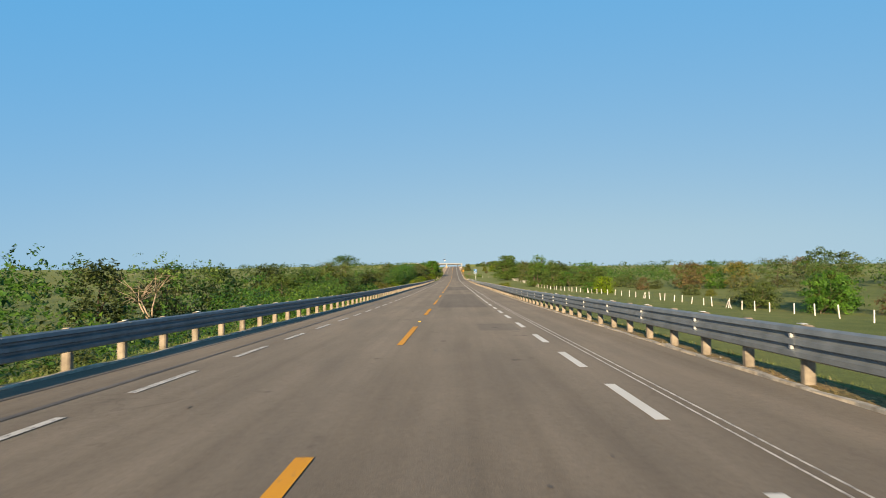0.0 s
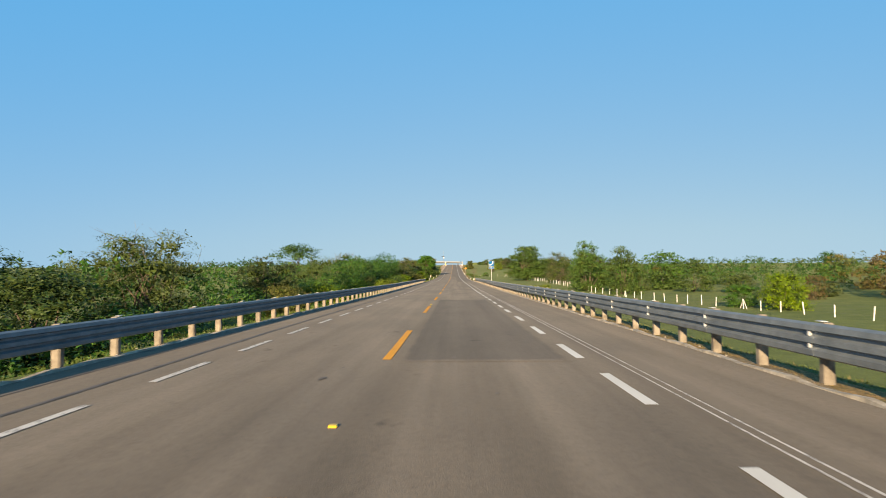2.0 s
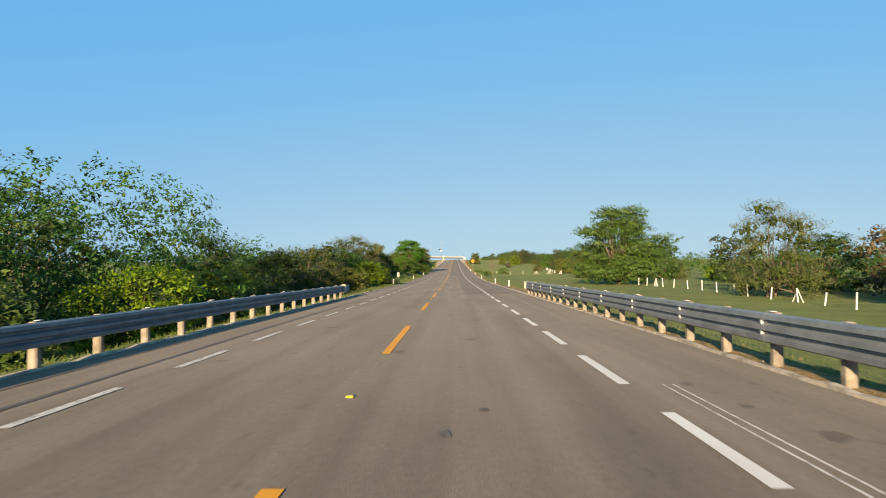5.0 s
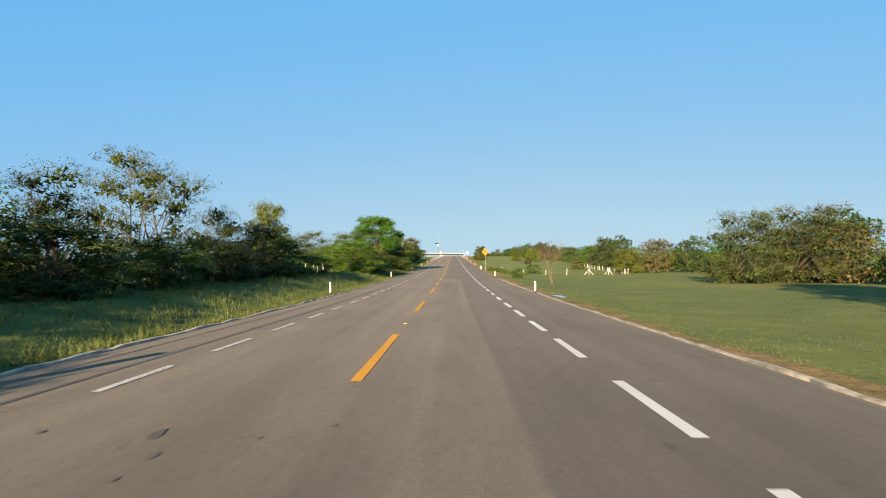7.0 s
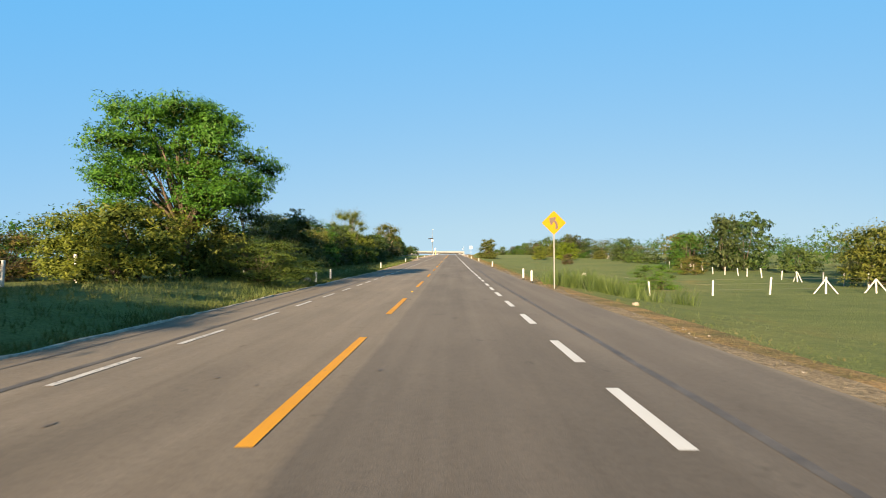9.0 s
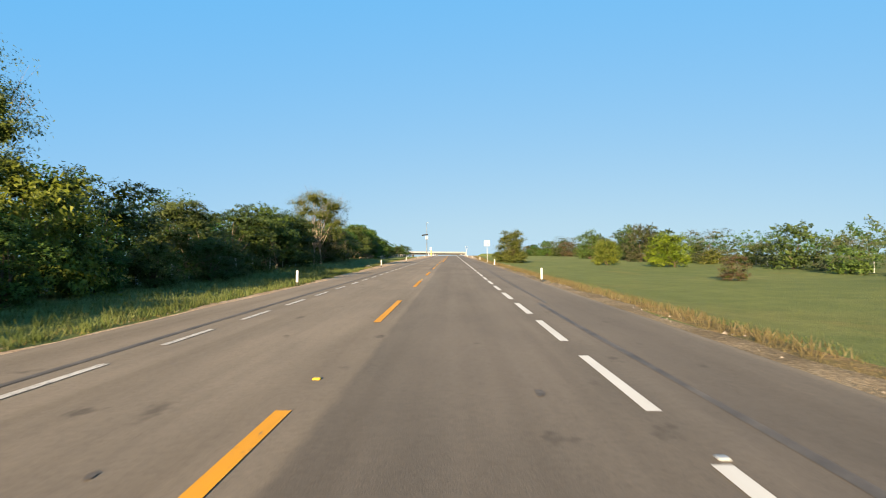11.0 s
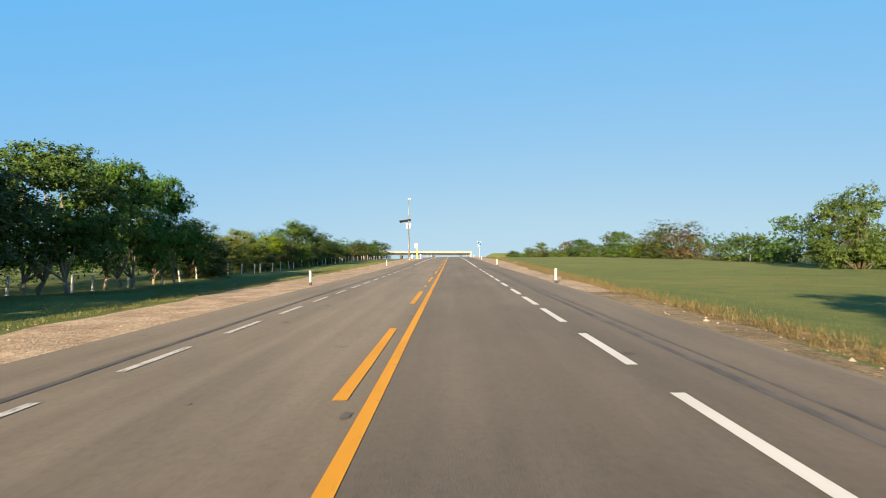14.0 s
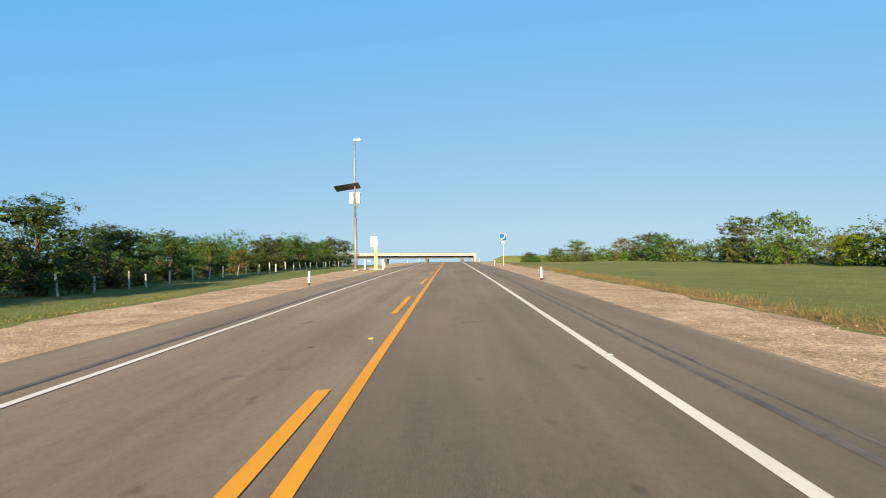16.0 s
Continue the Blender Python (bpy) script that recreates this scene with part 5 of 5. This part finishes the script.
for kind, x, y, height, width in (
        ("round", 29.5, 184, 8.2, 7.6), ("spread", 24.6, 283, 11.4, 13.8), ("round", 26.5, 198, 6.3, 7.6), ("oak", 28.5, 205, 8.3, 7.6), ("round", 29.5, 213, 8.2, 7.2), ("oak", 31.5, 221, 8.0, 7.2),
        ("dark", 33, 229, 7.6, 6.2), ("thorn", 29, 247, 6.4, 7.0), ("oak", 43, 206, 7.7, 7.9), ("gold", 13.2, 172, 1.7, 2.2), ("gold", 14.5, 176, 1.9, 2.4), ("gold", 16.0, 181, 1.9, 2.2),
        ("bushy", 32, 335, 6.6, 7.7), ("bushy", 39, 336, 7.2, 8.0), ("rust", 43, 335, 6.6, 6.0), ("dark", 41, 314, 8.0, 6.8), ("cone", 12.7, 540, 6.4, 6.8), ("gold", 25.9, 521.9, 4.0, 4.2),
        ("gold", 31.0, 508, 4.7, 5.8), ("round", 39.2, 596, 8.0, 7.8), ("bushy", 40, 550, 8.0, 9.2), ("dark", 41, 566, 6.9, 6.2), ("gold", 38.5, 576, 5.1, 5.3), ("oak", 39, 446, 8.0, 6.8), ("dark", 40.5, 436, 7.9, 5.3),
        ("rust", 25, 474, 4.7, 4.9), ("greyshrub", 40, 87, 4.2, 5.0), ("shrub", 38, 64, 4.5, 5.2), ("shrub", 42, 70, 3.9, 5.2), ("oak", 110, 183, 7.7, 9.4), ("rust", 31.5, 425, 4.9, 7.3), ("gold", 36, 396, 5.1, 5.7), ("mesquite", 16.7, 392, 3.4, 4.4),
        ("rust", 42, 398, 5.7, 6.5), ("dark", 48, 396, 6.3, 6.8), ("oak", 56, 398, 7.0, 7.9), ("shrub", 32, 146, 4.0, 4.4), ("gold", 33.5, 140, 3.7, 4.4), ("shrub", 9.0, 346, 0.9, 1.2),
        ("oak", 41, 688, 6.7, 7.2), ("gold", 45, 672, 4.4, 5.3), ("shrub", 8.7, 256.5, 0.66, 1.2), ("shrub", 9.6, 258, 0.45, 0.9)):
    stand(kind, x, y, height, width)

# the wood on one side: its front trees singly, what stands behind them as one mass
WOOD_FRONT = ((-20, -10.0), (200, -10.0), (240, -10.5), (258, -12.0), (270, -13.2), (322, -13.6), (332, -15.5), (346, -17.0), (370, -20.0), (388, -13.8), (400, -12.6), (460, -12.6), (478, -14.3), (500, -15.2), (540, -18.0), (600, -22.0), (760, -22.5))
WOOD_HEIGHT = ((-20, 0.80), (60, 0.90), (110, 0.80), (125, 0.80), (140, 0.64), (155, 0.66), (165, 0.76), (190, 0.9), (225, 1.04), (236, 0.85), (245, 0.62), (270, 0.62), (285, 0.68), (300, 0.72), (312, 0.70),
               (322, 0.5), (326, 0.22), (342, 0.22), (348, 0.6), (356, 0.55), (366, 0.38), (385, 0.62), (395, 0.68), (440, 0.74), (480, 0.74), (492, 0.8), (500, 0.8), (512, 0.72), (524, 0.62), (530, 0.46),
               (536, 0.7), (542, 0.92), (552, 0.95), (564, 0.98), (576, 1.0), (584, 0.7), (592, 0.52), (600, 0.58), (615, 0.6), (633, 0.78), (645, 0.78), (655, 0.52), (673, 0.7), (700, 0.82), (760, 0.95))
MASS = {(key, depth): [] for key in ("green", "dark", "grey") for depth in ("front", "back")}
rng = random.Random(21)


def mass(x, y, h, w, depth="back"):
    """Lobes of a tree that belongs to a wood seen as one mass."""
    key = rng.choice(("green", "dark", "dark", "grey") if x > 0 else ("green", "dark", "dark", "dark")), depth
    z = ground_z(x, y)
    for k in range(6):
        a, u = 2.4 * k + rng.uniform(-0.4, 0.4), (k + 0.5) / 6
        r = w * 0.30 * rng.uniform(0.7, 1.15)
        reach = w * 0.32 * math.sin(math.pi * (0.3 + 0.6 * u))
        MASS[key].append((x + reach * math.cos(a), y + reach * math.sin(a), z + h * (0.2 + 0.62 * u), r, r, h * 0.2))


for row, (back, step, kinds) in enumerate(((0.0, 6.0, ("shrub", "gold", "dark", "greyshrub", "oak")), (2.0, 3.4, ()), (5.5, 5.5, ()), (13.0, 7.0, ()), (22.0, 9.0, ()), (34.0, 12.0, ()))):
    y = -6.0 + row
    while y < 760:
        x = smooth_line(WOOD_FRONT, y) - back - rng.uniform(-1.0, 1.5)
        h = smooth_line(WOOD_HEIGHT, y) * (rng.uniform(0.8, 1.12) if row < 3 else rng.uniform(0.7, 1.2))
        near = smoothstep(115, 70, y)
        h *= 1 - near * (0.12, 0.2, 0.42, 0.1, -0.2, -0.4)[row]
        if near and 25 < y < 66 and abs(x - 1.7 + 0.473 * y) < 4.5:
            h *= 0.5
        if 100 < y < 135 and row < 3:
            h *= 0.5
        if y > 584 and row:
            h *= rng.uniform(0.55, 1.15)
        if near and math.hypot(x + 28, y - 63) < 7 or y > 584 and row > 2 and rng.random() < 0.3:
            pass
        elif row == 1:
            mass(x - (2.6 if 530 < y < 585 else 0.0), y, (4.2 if y > 530 else 2.6) * h, 3.6, "front")
        elif row and not 298 < y < 345:
            mass(x, y, (8.0 if 100 < y < 240 else 6.8) * h, 6.8 * rng.uniform(0.85, 1.15), "front" if row == 2 else "back")
        elif not row and y < 240:
            kind = rng.choice(("shrub", "greyshrub", "shrub") if y < 135 else kinds)
            if near:
                h *= 0.62
            if kind not in ("shrub", "gold", "greyshrub"):
                h *= 0.6
            put(kind, x, y, h, min(h, 1.1) * rng.uniform(0.95, 1.2))
        y += step * rng.uniform(0.75, 1.25)

# low growth before the wood where it crowds the road
for y0, y1, step, x, spread_x, h0, h1, kinds in ((339, 354, 2.8, -8.7, 0.4, 0.30, 0.42, ("dark", "mesquite")), (394, 462, 5.4, -11.2, 0.6, 0.28, 0.42, ("dark", "round", "oak"))):
    y = y0
    while y < y1:
        h = rng.uniform(h0, h1)
        put(rng.choice(kinds), x + rng.uniform(-spread_x, spread_x), y, h, h * rng.uniform(1.0, 1.3))
        y += step * rng.uniform(0.8, 1.2)

# the hedge and scattered trees beyond the pasture
HEDGE = ((-20, 100), (90, 95), (140, 68), (180, 48), (230, 38), (300, 46), (345, 46), (400, 52), (450, 43), (520, 44), (600, 45), (700, 44), (760, 40), (880, 32))
for row, (back, step, kinds) in enumerate(((0.0, 8.0, ("shrub", "gold", "greyshrub", "dark", "shrub", "oak", "feather", "rust")), (8.0, 7.0, ()), (20.0, 9.0, ()), (36.0, 12.0, ()))):
    y = 5.0 + 3 * row
    while y < 880:
        x = smooth_line(HEDGE, y) + back + rng.uniform(-2.0, 3.0)
        h = rng.uniform(0.75, 1.15)
        if rng.random() < (0.5 if y < 150 else 0.95):
            if row:
                mass(x, y, 6.0 * h * (0.85 if y > 600 else 1.0), 7.0 * rng.uniform(0.85, 1.2))
            else:
                put(rng.choice(kinds), x, y, h, h * rng.uniform(1.0, 1.3))
        y += step * rng.uniform(0.7, 1.3)
for k in range(16):
    y, x = rng.uniform(70, 270), rng.uniform(70, 150)
    put(rng.choice(("oak", "dark", "oak", "rust")), x, y, rng.uniform(0.8, 1.2))
for k in range(36):
    y, x = rng.uniform(28, 230), 36 + 75 * rng.random() ** 1.5
    kind = rng.choice(("shrub", "greyshrub", "feather", "gold", "gold", "shrub", "rust"))
    h = rng.uniform(0.45, 0.85) * (0.6 if kind == "gold" else 1.0)
    put(kind, x, y, h, h * rng.uniform(1.0, 1.4))
LEAF_OF = {"green": M_LEAF, "dark": M_LEAF_DARK, "grey": M_LEAF_GREY}
for (key, depth), lobes in MASS.items():
    if not lobes:
        continue
    nr = np.random.default_rng(61)
    per, size = (170, 0.105) if depth == "front" else (64, 0.18)
    p, nrm = sprays(nr, lobes, per * len(lobes), 10, 0.4, 0.7)
    ob = leaves("woods", p, nrm, size * nr.uniform(0.6, 1.3, len(p)), LEAF_OF[key], None, 0.55, 62, lobes, 0.55, 12)
    tagged(ob, "dense mixed green wood behind the front trees", "woods", kind="stuff")


# far woods
def far_woods(seed):
    nr = np.random.default_rng(seed)
    lobes = []
    rr = random.Random(seed)
    for k in range(900):
        side = rr.random()
        y = rr.uniform(-20, 1700)
        x = -rr.uniform(60, 230) if side < 0.5 else rr.uniform(75, 420)
        if y > 850:
            x = rr.choice((-1, 1)) * rr.uniform(30 if y < 980 else 9, 300)
        if abs(y - 897) < 45:
            continue
        r = rr.uniform(2.5, 4.5)
        lobes.append((x, y, ground_z(x, y) + rr.uniform(1.6, 3.6), r * 1.3, r * 1.3, r * 0.8))
    p, nrm = sprays(nr, lobes, 70000, 8, 0.9)
    ob = leaves("far_woods", p, nrm, 0.45 * nr.uniform(0.6, 1.3, len(p)), M_LEAF_DARK, None, 0.6, seed, lobes, 0.6, 8)
    return tagged(ob, "distant green woods and scrub along the horizon", "woods", kind="stuff")


far_woods(31)


# ---- verge grass ----
def blades(name, spots, height, width, mat, label, seed, per=5):
    nr = np.random.default_rng(seed)
    base = np.repeat(np.array(spots), per, axis=0)
    n = len(base)
    a = nr.uniform(0, 2 * math.pi, n)
    lean = nr.normal(size=(n, 2)) * 0.35
    h = height * nr.uniform(0.5, 1.3, n)
    base = base + np.c_[nr.normal(size=(n, 2)) * 0.10, np.zeros(n)]
    side = np.c_[np.cos(a), np.sin(a), np.zeros(n)] * width
    tip = base + np.c_[lean * h[:, None], h]
    tri = np.stack([base - side, base + side, tip], 1).reshape(-1, 3)
    me = bpy.data.meshes.new(name)
    me.from_pydata(tri.tolist(), [], np.arange(3 * n).reshape(-1, 3).tolist())
    me.materials.append(mat)
    return tagged(new(name, me), label, "grass", kind="stuff")


def verge_spots(seed, count, y0, y1, near, far, right):
    rr = random.Random(seed)
    out = []
    for k in range(count):
        y = rr.uniform(y0, y1)
        g = smooth_line(GRAVEL_RIGHT if right else GRAVEL_LEFT, y)
        d = g + near + (far - near) * rr.random() ** 2.0
        x = RIGHT_EDGE + d if right else LEFT_EDGE - d
        out.append((x, y, ground_z(x, y) - 0.02))
    return out


blades("dry_grass", verge_spots(46, 5000, 430, 680, 0.0, 1.4, True), 0.20, 0.012, M_STRAW, "dry straw-coloured grass along the asphalt edge", 56)
blades("dry_grass", verge_spots(41, 8000, 0, 680, -0.2, 1.3, True), 0.08, 0.010, M_STRAW, "dry straw-coloured grass along the asphalt edge", 51)
blades("dry_grass", verge_spots(42, 4000, 240, 640, -0.1, 0.7, False), 0.10, 0.012, M_STRAW, "dry straw-coloured grass along the asphalt edge", 52)
blades("verge_grass", verge_spots(43, 14000, 0, 640, 0.3, 6.0, True), 0.06, 0.010, M_GRASS, "short green grass on the verge", 53)
blades("bank_grass", verge_spots(47, 9000, 245, 480, 0.0, 6.5, False), 0.24, 0.014, M_GRASS, "tall rough green grass on the shaded bank", 57, 6)
blades("verge_grass", verge_spots(44, 12000, 0, 640, 0.2, 6.0, False), 0.12, 0.012, M_GRASS, "rough green grass on the verge", 54)
rr = random.Random(45)
tall = []
for k in range(30):
    cx, cy = max(7.6, rr.gauss(10.0, 1.3)), rr.gauss(379.6, 2.6)
    for j in range(rr.randrange(6, 26)):
        x, y = cx + rr.gauss(0, 0.32), cy + rr.gauss(0, 0.42)
        tall.append((x, y, ground_z(x, y) - rr.uniform(0.0, 0.45)))
blades("tall_weeds", tall, 1.05, 0.018, M_LEAF, "tall green weeds round the sign post", 55, 8)
# loose stones on the shoulders
def stones(seed, count):
    rr = random.Random(seed)
    verts, faces = [], []
    for k in range(count):
        right = rr.random() < 0.5
        y = rr.uniform(440, 720) if rr.random() < 0.7 else rr.uniform(0, 440)
        g = smooth_line(GRAVEL_RIGHT if right else GRAVEL_LEFT, y)
        d = rr.uniform(0.05, 1.0) * g + 0.1
        x = RIGHT_EDGE + d if right else LEFT_EDGE - d
        z, r = ground_z(x, y) + 0.03, rr.uniform(0.012, 0.035) * (2.2 if rr.random() < 0.04 else 1)
        n = len(verts)
        for dx, dy, dz in ((1, 0, 0), (-1, 0, 0), (0, 1, 0), (0, -1, 0), (0, 0, 0.8), (0, 0, -0.6)):
            verts.append((x + r * dx * rr.uniform(0.7, 1.3), y + r * dy * rr.uniform(0.7, 1.3), z + r * dz))
        for a, c2, e in ((0, 2, 4), (2, 1, 4), (1, 3, 4), (3, 0, 4), (2, 0, 5), (1, 2, 5), (3, 1, 5), (0, 3, 5)):
            faces.append((n + a, n + c2, n + e))
    return tagged(mesh_object("loose_stones", verts, faces, M_STONE), "scattered pale stones on the gravel shoulder", "stones", kind="stuff")


stones(71, 2600)


def rock(x, y, r, seed):
    bm = bmesh.new()
    bmesh.ops.create_icosphere(bm, subdivisions=2, radius=r)
    for v in bm.verts:
        v.co *= 1 + 0.35 * noise.noise(v.co * (2.0 / r) + Vector((seed, 0, 0)))
        v.co.z *= 0.6
    ob = part("rock", bm, M_STONE)
    ob.matrix_world = pose(x, y, ground_z(x, y) + r * 0.35, 0, 0, seed * 40)
    return tagged(ob, "pale rough rock lying at the gravel edge", "rock")


for k, (x, y, r) in enumerate(((-7.6, 491.0, 0.2), (-7.2, 490.2, 0.12), (-7.1, 382.5, 0.25), (8.4, 497.0, 0.16), (9.8, 622.5, 0.18), (7.9, 366, 0.12))):
    rock(x, y, r, k + 1)


def puddle(x, y):
    verts = [(x + 0.25 * math.cos(a) * (1 + 0.2 * math.sin(3 * a)), y + 1.9 * math.sin(a) * (1 + 0.15 * math.cos(2 * a)), ground_z(x + 0.25 * math.cos(a), y + 1.9 * math.sin(a)) + 0.04) for a in np.linspace(0, 2 * math.pi, 25)[:-1]]
    return tagged(mesh_object("puddle", verts, [tuple(range(24))], M_WATER), "shallow puddle of still water in the grass", "puddle")


puddle(7.0, 302.5)
